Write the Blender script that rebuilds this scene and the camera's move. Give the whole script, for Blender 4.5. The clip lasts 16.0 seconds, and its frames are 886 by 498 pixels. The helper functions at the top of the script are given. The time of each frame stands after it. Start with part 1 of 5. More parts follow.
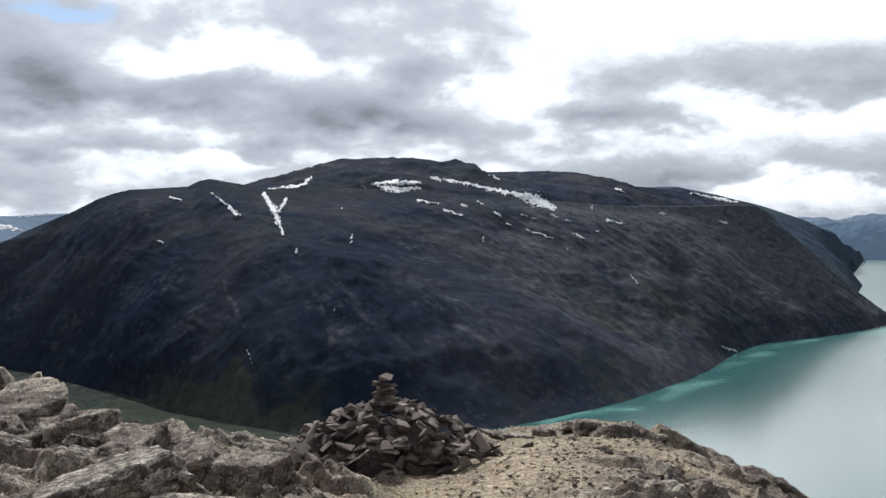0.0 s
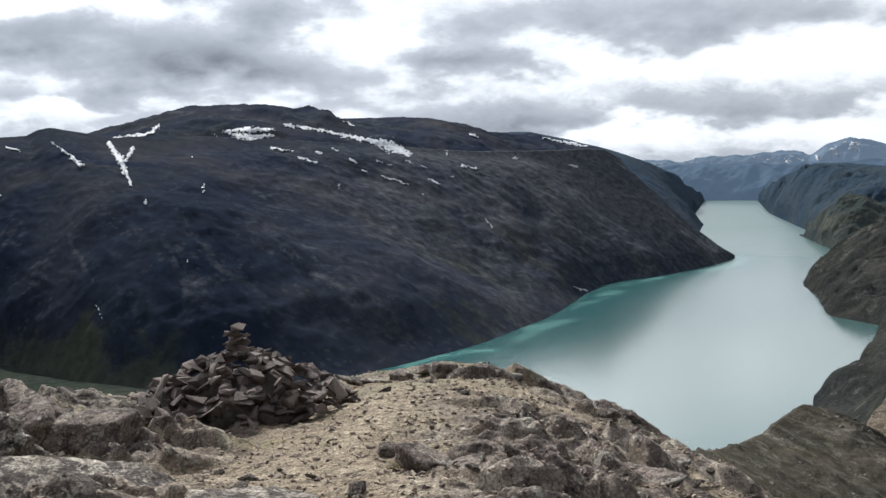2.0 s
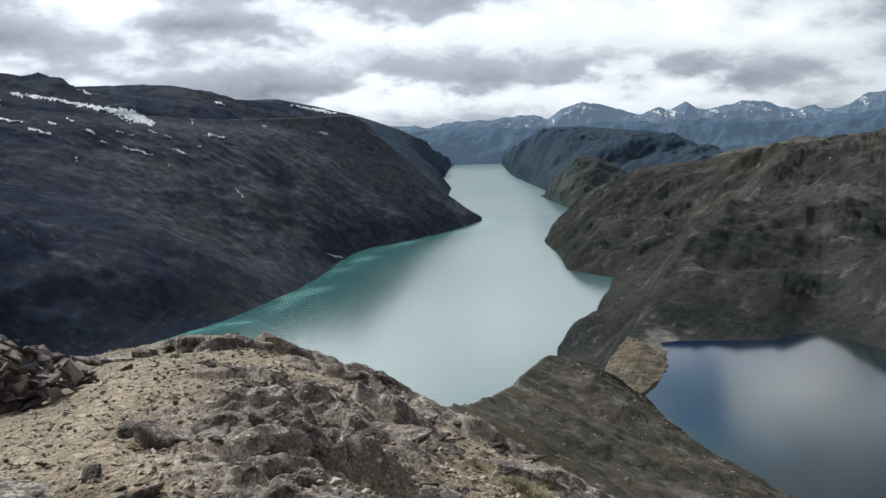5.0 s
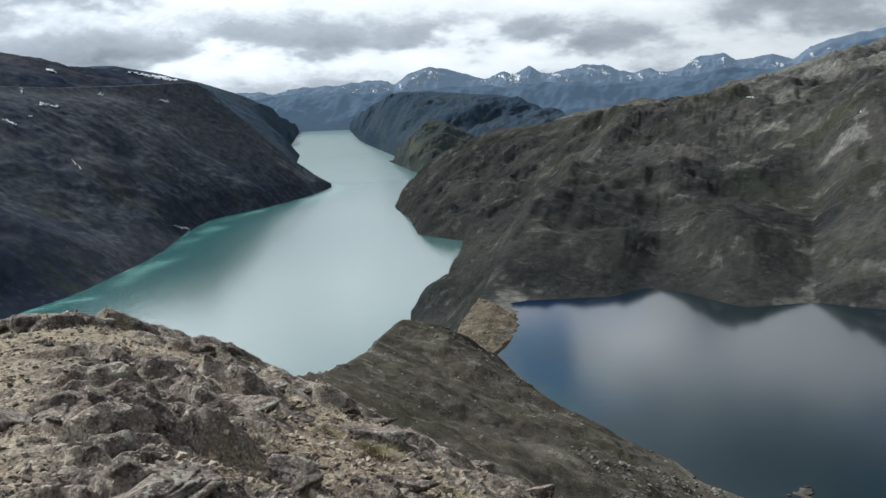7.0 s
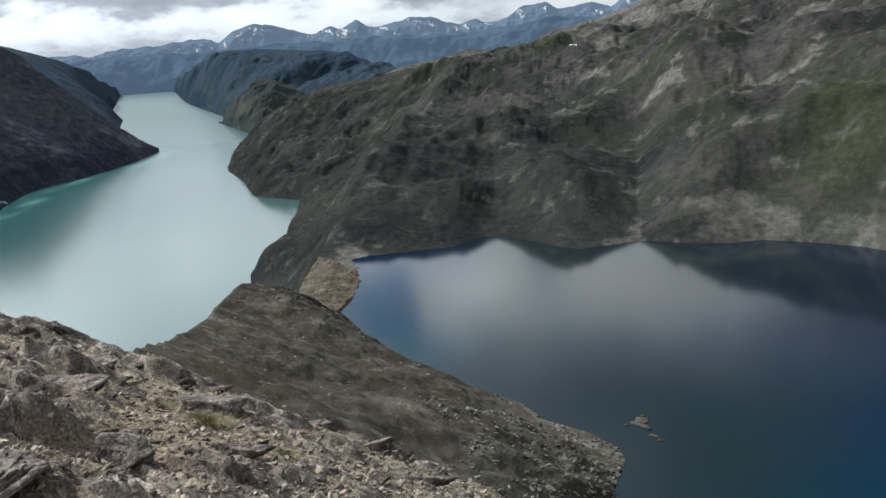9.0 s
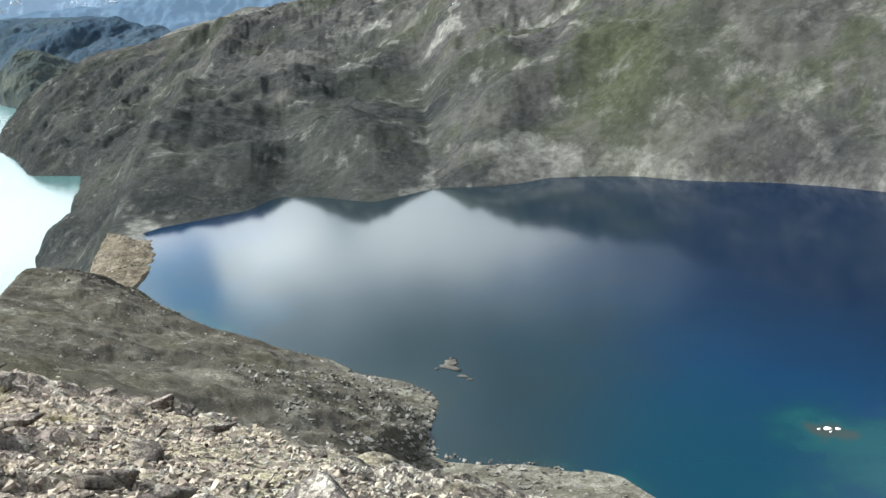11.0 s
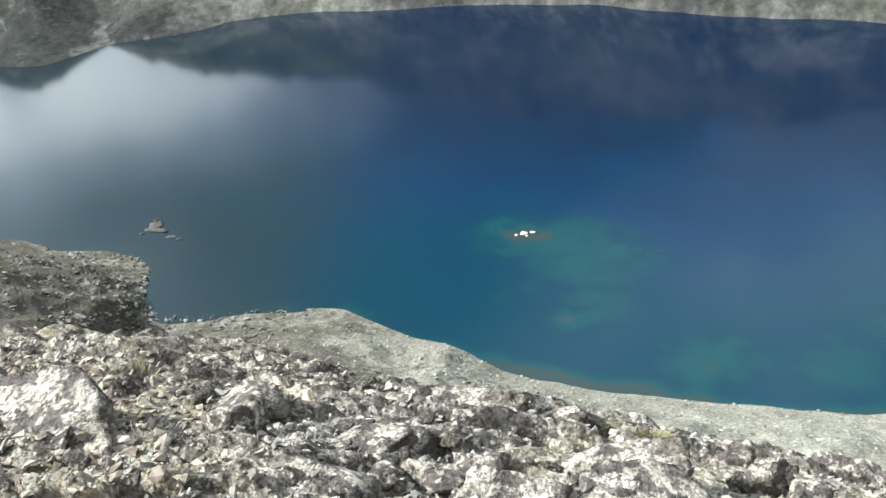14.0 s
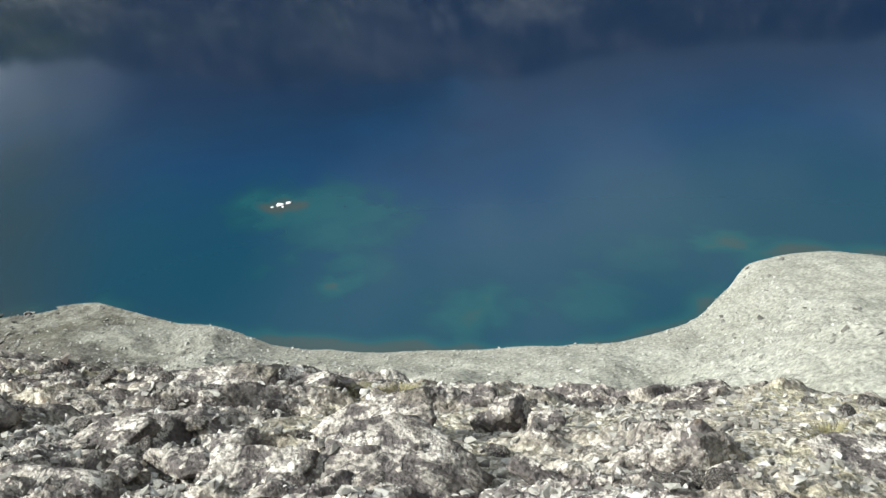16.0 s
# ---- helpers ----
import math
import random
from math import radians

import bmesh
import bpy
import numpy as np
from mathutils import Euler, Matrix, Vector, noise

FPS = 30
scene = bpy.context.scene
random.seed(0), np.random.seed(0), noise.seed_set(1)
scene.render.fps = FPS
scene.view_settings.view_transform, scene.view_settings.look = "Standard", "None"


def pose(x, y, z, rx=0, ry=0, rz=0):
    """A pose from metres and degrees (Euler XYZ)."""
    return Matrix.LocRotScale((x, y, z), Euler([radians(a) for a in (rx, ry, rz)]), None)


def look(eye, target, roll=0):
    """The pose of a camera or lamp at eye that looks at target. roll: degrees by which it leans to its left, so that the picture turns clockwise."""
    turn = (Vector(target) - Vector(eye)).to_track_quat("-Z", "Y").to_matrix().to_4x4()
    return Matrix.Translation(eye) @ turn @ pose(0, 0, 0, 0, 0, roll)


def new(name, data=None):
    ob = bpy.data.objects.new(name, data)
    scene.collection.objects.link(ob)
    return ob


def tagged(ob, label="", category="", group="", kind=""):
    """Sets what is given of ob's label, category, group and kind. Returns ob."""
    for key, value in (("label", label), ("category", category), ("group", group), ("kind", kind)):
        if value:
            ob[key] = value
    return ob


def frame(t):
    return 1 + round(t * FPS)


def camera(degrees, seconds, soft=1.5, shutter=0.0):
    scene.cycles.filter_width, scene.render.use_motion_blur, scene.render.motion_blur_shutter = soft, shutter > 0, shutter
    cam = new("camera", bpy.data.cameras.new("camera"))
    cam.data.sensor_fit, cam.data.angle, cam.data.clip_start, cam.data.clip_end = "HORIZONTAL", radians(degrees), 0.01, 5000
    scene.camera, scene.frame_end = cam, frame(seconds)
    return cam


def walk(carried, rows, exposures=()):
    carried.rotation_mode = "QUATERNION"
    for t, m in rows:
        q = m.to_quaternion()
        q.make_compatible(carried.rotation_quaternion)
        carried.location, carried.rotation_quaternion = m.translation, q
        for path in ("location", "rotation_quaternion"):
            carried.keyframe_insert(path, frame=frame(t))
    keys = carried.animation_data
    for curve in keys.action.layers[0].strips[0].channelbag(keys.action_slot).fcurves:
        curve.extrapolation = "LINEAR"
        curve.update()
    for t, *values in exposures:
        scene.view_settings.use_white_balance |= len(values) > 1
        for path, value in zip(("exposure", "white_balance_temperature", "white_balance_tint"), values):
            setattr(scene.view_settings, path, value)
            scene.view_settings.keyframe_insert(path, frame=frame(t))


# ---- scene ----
cam = camera(47.08, 16.0)
EYE = 1.6
# seconds, x, y, z, and the turn in degrees
ROWS = [
    (0.0, -0.000, -0.000, 1.600, 88.10, 0.00, -0.00),
    (0.5, -0.001, 0.042, 1.589, 86.95, 0.77, -1.89),
    (1.0, 0.009, 0.088, 1.581, 85.88, 0.91, -3.86),
    (1.5, 0.026, 0.120, 1.572, 85.46, 0.75, -6.23),
    (2.0, 0.037, 0.129, 1.568, 85.05, 0.74, -8.11),
    (2.5, 0.048, 0.148, 1.562, 84.68, 1.07, -10.27),
    (3.0, 0.070, 0.159, 1.552, 84.05, 0.73, -12.82),
    (3.5, 0.091, 0.172, 1.543, 83.68, 1.07, -15.49),
    (4.0, 0.103, 0.171, 1.539, 83.22, 1.28, -17.33),
    (4.5, 0.117, 0.164, 1.537, 83.09, 1.38, -19.68),
    (7.0, 0.156, 0.102, 1.541, 80.78, 2.02, -30.58),
    (7.5, 0.158, 0.087, 1.546, 79.89, 2.06, -32.42),
    (8.0, 0.166, 0.073, 1.548, 79.57, 2.52, -33.50),
    (8.5, 0.185, 0.034, 1.565, 78.71, 2.49, -36.08),
    (9.0, 0.189, -0.006, 1.574, 77.82, 3.65, -40.11),
    (11.5, 0.187, -0.401, 1.510, 72.76, 6.31, -54.95),
    (12.0, 0.192, -0.438, 1.507, 70.78, 6.62, -57.70),
    (12.5, 0.207, -0.452, 1.493, 68.92, 6.95, -60.47),
    (13.0, 0.239, -0.453, 1.476, 67.32, 7.08, -64.00),
    (13.5, 0.305, -0.451, 1.436, 65.28, 7.16, -67.18),
    (14.0, 0.341, -0.475, 1.408, 63.29, 7.36, -70.60),
    (14.5, 0.378, -0.494, 1.382, 61.76, 7.30, -74.77),
    (15.0, 0.382, -0.522, 1.376, 60.66, 7.51, -78.79),
    (15.5, 0.381, -0.547, 1.376, 60.03, 7.09, -81.70),
    (16.0, 0.363, -0.575, 1.391, 59.71, 6.19, -85.37),
]
EXPOSURES = [(0.0, -0.12, 6200, 10), (3.0, -0.15, 6150, 9), (4.5, -0.25, 6100, 8), (7.0, -0.2, 6000, 6), (9.0, -0.18, 6000, 6), (11.5, 1.1, 5950, 3), (13.5, 1.08, 5900, 3), (16.0, 0.8, 5950, 3)]
walk(cam, [(t, pose(x, y, z, rx, ry, rz)) for t, x, y, z, rx, ry, rz in ROWS], EXPOSURES)

# ---------------------------------------------------------------- world, sun
SUN_AZ, SUN_EL = -16.0, 40.0          # degrees to the right of straight ahead, degrees up
GJ = EYE - 175.0                      # level of the long green lake
BE = EYE - 77.0                       # level of the blue lake


def nodes_of(tree):
    tree.nodes.clear()

    def add(kind, **sets):
        n = tree.nodes.new(kind)
        for key, value in sets.items():
            if key in n.inputs:
                n.inputs[key].default_value = value
        return n

    def join(a, b):
        tree.links.new(a, b)

    return add, join


def ramp_node(add, join, src, stops):
    n = add("ShaderNodeValToRGB")
    el = n.color_ramp.elements
    el[0].position, el[0].color = stops[0][0], (*stops[0][1], 1)
    el[1].position, el[1].color = stops[-1][0], (*stops[-1][1], 1)
    for pos, col in stops[1:-1]:
        e = el.new(pos)
        e.color = (*col, 1)
    join(src, n.inputs[0])
    return n.outputs[0]


def grey(v):
    return (v, v, v)


def math_node(add, join, op, a, b=None, clamp=False):
    n = add("ShaderNodeMath")
    n.operation, n.use_clamp = op, clamp
    for i, v in enumerate((a, b)):
        if v is None:
            continue
        if isinstance(v, (int, float)):
            n.inputs[i].default_value = v
        else:
            join(v, n.inputs[i])
    return n.outputs[0]


def mix_col(add, join, fac, a, b, blend="MIX"):
    n = add("ShaderNodeMix")
    n.data_type, n.blend_type = "RGBA", blend
    for sock, v in ((n.inputs[0], fac), (n.inputs[6], a), (n.inputs[7], b)):
        if isinstance(v, (int, float)):
            sock.default_value = v
        elif isinstance(v, tuple):
            sock.default_value = (*v, 1)
        else:
            join(v, sock)
    return n.outputs[2]


def noise_node(add, join, vec, scale, detail=6.0, rough=0.55, distort=0.0):
    n = add("ShaderNodeTexNoise", Scale=scale, Detail=detail, Roughness=rough, Distortion=distort)
    join(vec, n.inputs["Vector"])
    return n.outputs["Fac"]


# cloud banks: bearing, height, half width, half height (degrees), thickness; minus where the cover is thin
CLOUD_BANKS = [(-14, 6.3, 12, 1.1, 0.55), (-5, 5.0, 6, 1.0, 0.5), (-19, 3.6, 6, 0.7, 0.45), (-22, 7.6, 3.5, 1.5, 0.5), (-3, 8.1, 2.3, 1.2, 0.65), (8.4, 5.2, 2.6, 0.7, 0.5), (11.3, 4.6, 1.6, 0.7, 0.4), (11.5, 2.3, 5, 0.6, 0.4), (20.5, 2.7, 6.0, 0.8, 0.28), (19, 7.8, 7, 1.6, 0.3), (37.5, 2.9, 2.6, 0.9, 0.3), (30, 3.0, 4, 0.5, 0.12), (33, 7.5, 6, 0.9, 0.2),
               (-12, 8.6, 6, 1.1, -0.45), (3, 6.6, 4, 0.9, -0.3), (-12, 3.2, 4, 0.5, -0.3), (33, 1.2, 14, 1.2, -0.5), (40, 4.2, 6, 1.0, -0.3), (-23, 1.5, 5, 1.2, 0.3), (20, 5.4, 10, 1.3, -0.4)]
# banks and gaps high over the blue lake
CLOUD_BANKS += [(17, 17.0, 9, 3.5, -0.6), (20, 12.5, 13, 3.5, -0.55), (13, 13.5, 3, 2, -0.4), (27, 11.5, 3.5, 1.8, -0.4), (38, 5, 8, 3, -0.15), (40.5, 14.6, 4.5, 2.6, -0.55), (50, 14.0, 3.2, 2.4, -0.42), (45.5, 12.6, 1.6, 1.5, 0.45), (55, 15.5, 4.5, 2.4, -0.2),
                (58, 18.5, 7, 3, 0.0), (43, 21.5, 16, 3.2, 0.55), (76, 19, 12, 6, 1.1), (66, 24, 12, 8, 0.7), (60, 30, 12, 8, 0.6), (105, 30, 18, 12, -0.1)]
# small holes with blue sky: bearing, height, half width, half height
BLUE_HOLES = [(-21, 10.8, 2.6, 0.6), (35, 6.5, 3.2, 0.45), (34.4, 16.0, 3.0, 2.8)]


def build_world():
    w = bpy.data.worlds.new("sky")
    scene.world = w
    w.use_nodes = True
    add, join = nodes_of(w.node_tree)
    sky = add("ShaderNodeTexSky")
    sky.sky_type, sky.sun_disc = "NISHITA", False
    sky.sun_elevation, sky.sun_rotation = radians(SUN_EL), radians(SUN_AZ)
    sky.altitude, sky.air_density, sky.dust_density = 1700, 1.0, 1.0
    co = add("ShaderNodeTexCoord").outputs["Generated"]
    sep = add("ShaderNodeSeparateXYZ")
    join(co, sep.inputs[0])
    up = math_node(add, join, "MAXIMUM", math_node(add, join, "ADD", sep.outputs[2], 0.42), 0.05)
    flat = add("ShaderNodeCombineXYZ")
    join(math_node(add, join, "DIVIDE", sep.outputs[0], up), flat.inputs[0])
    join(math_node(add, join, "DIVIDE", sep.outputs[1], up), flat.inputs[1])
    flat = flat.outputs[0]
    wx = noise_node(add, join, flat, 3.2, 5.0, 0.55, 0.0)
    wy = noise_node(add, join, flat, 4.0, 5.0, 0.55, 0.0)
    deg = 180 / math.pi
    az = math_node(add, join, "MULTIPLY", math_node(add, join, "ARCTAN2", sep.outputs[0], sep.outputs[1]), deg)
    el = math_node(add, join, "MULTIPLY", math_node(add, join, "ARCSINE", sep.outputs[2]), deg)
    az = math_node(add, join, "ADD", az, math_node(add, join, "MULTIPLY", math_node(add, join, "SUBTRACT", wx, 0.5), 11.0))
    el = math_node(add, join, "ADD", el, math_node(add, join, "MULTIPLY", math_node(add, join, "SUBTRACT", wy, 0.5), 5.0))
    deep = noise_node(add, join, flat, 2.4, 7.0, 0.5, 0.0)
    wisp = noise_node(add, join, flat, 8.0, 7.0, 0.56, 0.1)
    thick = math_node(add, join, "ADD", math_node(add, join, "MULTIPLY", math_node(add, join, "SUBTRACT", deep, 0.5), 1.5), math_node(add, join, "MULTIPLY", math_node(add, join, "SUBTRACT", wisp, 0.5), 0.75))
    curl = noise_node(add, join, flat, 24.0, 5.0, 0.6, 0.1)
    thick = math_node(add, join, "ADD", thick, math_node(add, join, "MULTIPLY", math_node(add, join, "SUBTRACT", curl, 0.5), 0.2))
    for ca, ce, sa, se, amount in CLOUD_BANKS:
        u = math_node(add, join, "DIVIDE", math_node(add, join, "SUBTRACT", az, ca), sa)
        v = math_node(add, join, "DIVIDE", math_node(add, join, "SUBTRACT", el, ce), se)
        r = math_node(add, join, "ADD", math_node(add, join, "MULTIPLY", u, u), math_node(add, join, "MULTIPLY", v, v))
        thick = math_node(add, join, "ADD", thick, math_node(add, join, "MULTIPLY", math_node(add, join, "EXPONENT", math_node(add, join, "MULTIPLY", r, -1.0)), amount))
    lit = ramp_node(add, join, math_node(add, join, "MULTIPLY", math_node(add, join, "ADD", thick, 1.0), 0.5), [(0.0, grey(1.6)), (0.25, grey(1.0)), (0.41, grey(0.84)), (0.47, grey(0.66)), (0.52, grey(0.50)), (0.60, grey(0.42)), (0.72, grey(0.33)), (0.95, grey(0.12))])
    hole = math_node(add, join, "MULTIPLY", math_node(add, join, "SUBTRACT", wisp, 0.5), 0.7)
    for ca, ce, sa, se in BLUE_HOLES:
        u = math_node(add, join, "DIVIDE", math_node(add, join, "SUBTRACT", az, ca), sa)
        v = math_node(add, join, "DIVIDE", math_node(add, join, "SUBTRACT", el, ce), se)
        r = math_node(add, join, "ADD", math_node(add, join, "MULTIPLY", u, u), math_node(add, join, "MULTIPLY", v, v))
        hole = math_node(add, join, "ADD", hole, math_node(add, join, "EXPONENT", math_node(add, join, "MULTIPLY", r, -1.0)))
    mask = ramp_node(add, join, hole, [(0.32, grey(1.0)), (0.75, grey(0.1))])
    # thin cloud lets the sun through
    sunv = Vector((math.sin(radians(SUN_AZ)) * math.cos(radians(SUN_EL)), math.cos(radians(SUN_AZ)) * math.cos(radians(SUN_EL)), math.sin(radians(SUN_EL))))
    dot = add("ShaderNodeVectorMath")
    dot.operation = "DOT_PRODUCT"
    join(co, dot.inputs[0])
    dot.inputs[1].default_value = sunv
    near_sun = math_node(add, join, "POWER", math_node(add, join, "MAXIMUM", dot.outputs["Value"], 0.0), 0.8)
    gain = math_node(add, join, "ADD", math_node(add, join, "MULTIPLY", near_sun, 1.38), 0.42)
    cloud = mix_col(add, join, 1.0, lit, mix_col(add, join, lit, (0.80, 0.90, 1.06), (1.0, 1.0, 0.985)), "MULTIPLY")
    cloud = mix_col(add, join, 1.0, cloud, gain, "MULTIPLY")
    clear = mix_col(add, join, 1.0, sky.outputs[0], (0.11, 0.11, 0.11), "MULTIPLY")
    out = add("ShaderNodeOutputWorld")
    bg = add("ShaderNodeBackground", Strength=1.0)
    join(mix_col(add, join, mask, clear, cloud), bg.inputs[0])
    join(bg.outputs[0], out.inputs[0])


build_world()
sun = new("sun", bpy.data.lights.new("sun", "SUN"))
sun.data.energy, sun.data.angle, sun.data.color = 5.0, radians(0.6), (1.0, 0.95, 0.87)
sun.matrix_world = look((0, 0, 60), (-60 * math.sin(radians(SUN_AZ)) * math.cos(radians(SUN_EL)), -60 * math.cos(radians(SUN_AZ)) * math.cos(radians(SUN_EL)), 60 - 60 * math.sin(radians(SUN_EL))))


# ---------------------------------------------------------------- noise on arrays
def lattice(ix, iy, seed):
    h = (ix.astype(np.int64) * 374761393 + iy.astype(np.int64) * 668265263 + seed * 1442695041) & 0xFFFFFFFF
    h = ((h ^ (h >> 13)) * 1274126177) & 0xFFFFFFFF
    return ((h ^ (h >> 16)) & 0xFFFFFF) / float(0xFFFFFF)


def perlin(x, y, seed=0):
    ix, iy = np.floor(x), np.floor(y)
    fx, fy = x - ix, y - iy
    ux, uy = fx * fx * fx * (fx * (fx * 6 - 15) + 10), fy * fy * fy * (fy * (fy * 6 - 15) + 10)

    def corner(dx, dy):
        a = lattice(ix + dx, iy + dy, seed) * 2 * np.pi
        return np.cos(a) * (fx - dx) + np.sin(a) * (fy - dy)

    low = corner(0, 0) * (1 - ux) + corner(1, 0) * ux
    high = corner(0, 1) * (1 - ux) + corner(1, 1) * ux
    return (low * (1 - uy) + high * uy) * 1.4


def fbm(x, y, octaves=5, seed=0, gain=0.5):
    total, amp = np.zeros(np.broadcast(x, y).shape), 1.0
    for o in range(octaves):
        total += amp * perlin(x * 2 ** o + 17.3 * o, y * 2 ** o - 9.1 * o, seed + o)
        amp *= gain
    return total


def ridged(x, y, octaves=5, seed=0, gain=0.55):
    total, amp = np.zeros(np.broadcast(x, y).shape), 1.0
    for o in range(octaves):
        total += amp * (1 - 2 * np.abs(perlin(x * 2 ** o + 5.7 * o, y * 2 ** o + 3.3 * o, seed + o)))
        amp *= gain
    return total * 0.5


def blocks(x, y, seed=0):
    """Broken rock: a random height for each cell, and how near its edge lies."""
    ix, iy = np.floor(x), np.floor(y)
    best, second, high = np.full(x.shape, 9.0), np.full(x.shape, 9.0), np.zeros(x.shape)
    tx, ty, dip = np.zeros(x.shape), np.zeros(x.shape), np.zeros(x.shape)
    for dx in (-1, 0, 1):
        for dy in (-1, 0, 1):
            cx, cy = ix + dx, iy + dy
            px, py = cx + lattice(cx, cy, seed), cy + lattice(cx, cy, seed + 7)
            d = np.hypot(px - x, py - y)
            near = d < best
            second = np.where(near, best, np.minimum(second, d))
            high = np.where(near, lattice(cx, cy, seed + 13), high)
            tx = np.where(near, (x - px) * (lattice(cx, cy, seed + 21) - 0.5), tx)
            ty = np.where(near, (y - py) * (lattice(cx, cy, seed + 29) - 0.5), ty)
            dip = np.where(near, y - py, dip)
            best = np.where(near, d, best)
    return high - 0.5 + 0.8 * (tx + ty), second - best, dip


def smooth(a, b, x):
    t = np.clip((x - a) / (b - a), 0, 1)
    return t * t * (3 - 2 * t)


# ---------------------------------------------------------------- materials
def rock_material(name, tones, patch_size, grain, stain=None, stain_amount=0.0, green=None, green_amount=0.5, bump=0.3, bump_size=1.0, rough=0.9, coord="Object", gloss=0.0, pale=None, contrast=0.8, specks=None, scrub_shade=None, turf=None):
    """Weathered rock: tones by broad noise, lichen patches, dark cracks, moss or grass where the noise wants it."""
    m = bpy.data.materials.new(name)
    m.use_nodes = True
    add, join = nodes_of(m.node_tree)
    co = add("ShaderNodeTexCoord").outputs[coord]
    broad = noise_node(add, join, co, 1.0 / patch_size, 5.0, 0.6, 0.4)
    fine = noise_node(add, join, co, 1.0 / grain, 8.0, 0.65, 0.2)
    ragged = noise_node(add, join, co, 7.0 / patch_size, 8.0, 0.68, 0.5)

    def share(attribute):
        """How much of a cover lies here, with ragged edges to its patches."""
        where = add("ShaderNodeAttribute")
        where.attribute_name = attribute
        torn = math_node(add, join, "ADD", where.outputs["Fac"], math_node(add, join, "MULTIPLY", math_node(add, join, "SUBTRACT", ragged, 0.5), 1.5))
        torn = ramp_node(add, join, torn, [(0.16, grey(0.0)), (0.44, grey(1.0))])
        return math_node(add, join, "ADD", math_node(add, join, "MULTIPLY", where.outputs["Fac"], 0.4), math_node(add, join, "MULTIPLY", torn, 0.5), True)

    col = ramp_node(add, join, broad, [(0.32, tones[0]), (0.5, tones[1]), (0.66, tones[2])])
    col = mix_col(add, join, contrast, col, ramp_node(add, join, fine, [(0.3, grey(0.16)), (0.5, grey(0.5)), (0.72, grey(0.92))]), "OVERLAY")
    if green:
        g = noise_node(add, join, co, 0.6 / patch_size, 6.0, 0.62, 0.5)
        col = mix_col(add, join, ramp_node(add, join, g, [(0.5, grey(0.0)), (0.62, grey(green_amount))]), col, green)
    if stain:
        s = noise_node(add, join, co, 2.6 / patch_size, 7.0, 0.68, 0.6)
        col = mix_col(add, join, ramp_node(add, join, s, [(0.53, grey(0.0)), (0.6, grey(stain_amount))]), col, stain)
    if scrub_shade:
        # dark scrub, with cloud shade and haze put into the same colour
        dimmed = add("ShaderNodeAttribute")
        dimmed.attribute_name = "scrub_shade"
        dim_tone = mix_col(add, join, 0.6, ramp_node(add, join, broad, [(0.35, scrub_shade[0]), (0.65, scrub_shade[1])]), ramp_node(add, join, fine, [(0.3, grey(0.2)), (0.5, grey(0.5)), (0.7, grey(0.8))]), "OVERLAY")
        col = mix_col(add, join, dimmed.outputs["Fac"], col, dim_tone)
    if turf:
        col = mix_col(add, join, share("turf"), col, ramp_node(add, join, fine, [(0.35, turf[0]), (0.65, turf[1])]))
    if pale:
        # bare scree and rock, with some haze and sunlight lightened into the colour
        bare = mix_col(add, join, 0.85, ramp_node(add, join, broad, [(0.35, pale[0]), (0.65, pale[1])]), ramp_node(add, join, fine, [(0.3, grey(0.2)), (0.5, grey(0.5)), (0.7, grey(0.85))]), "OVERLAY")
        col = mix_col(add, join, share("pale"), col, bare)
    if specks:
        # pale stones lying about in swarms
        size, tone, amount = specks
        cells = add("ShaderNodeTexVoronoi", Scale=1.0 / size)
        join(co, cells.inputs["Vector"])
        swarm = noise_node(add, join, co, 0.16 / size, 5.0, 0.65, 0.3)
        dot = math_node(add, join, "ADD", cells.outputs["Distance"], math_node(add, join, "MULTIPLY", math_node(add, join, "SUBTRACT", 0.56, swarm), 2.2))
        col = mix_col(add, join, ramp_node(add, join, dot, [(0.2, grey(amount)), (0.34, grey(0.0))]), col, tone)
    b = add("ShaderNodeBump", Strength=bump, Distance=bump_size)
    join(fine, b.inputs["Height"])
    p = add("ShaderNodeBsdfPrincipled", Roughness=rough)
    p.inputs["Specular IOR Level"].default_value = gloss
    join(col, p.inputs["Base Color"])
    join(b.outputs[0], p.inputs["Normal"])
    out = add("ShaderNodeOutputMaterial")
    join(p.outputs[0], out.inputs[0])
    return m


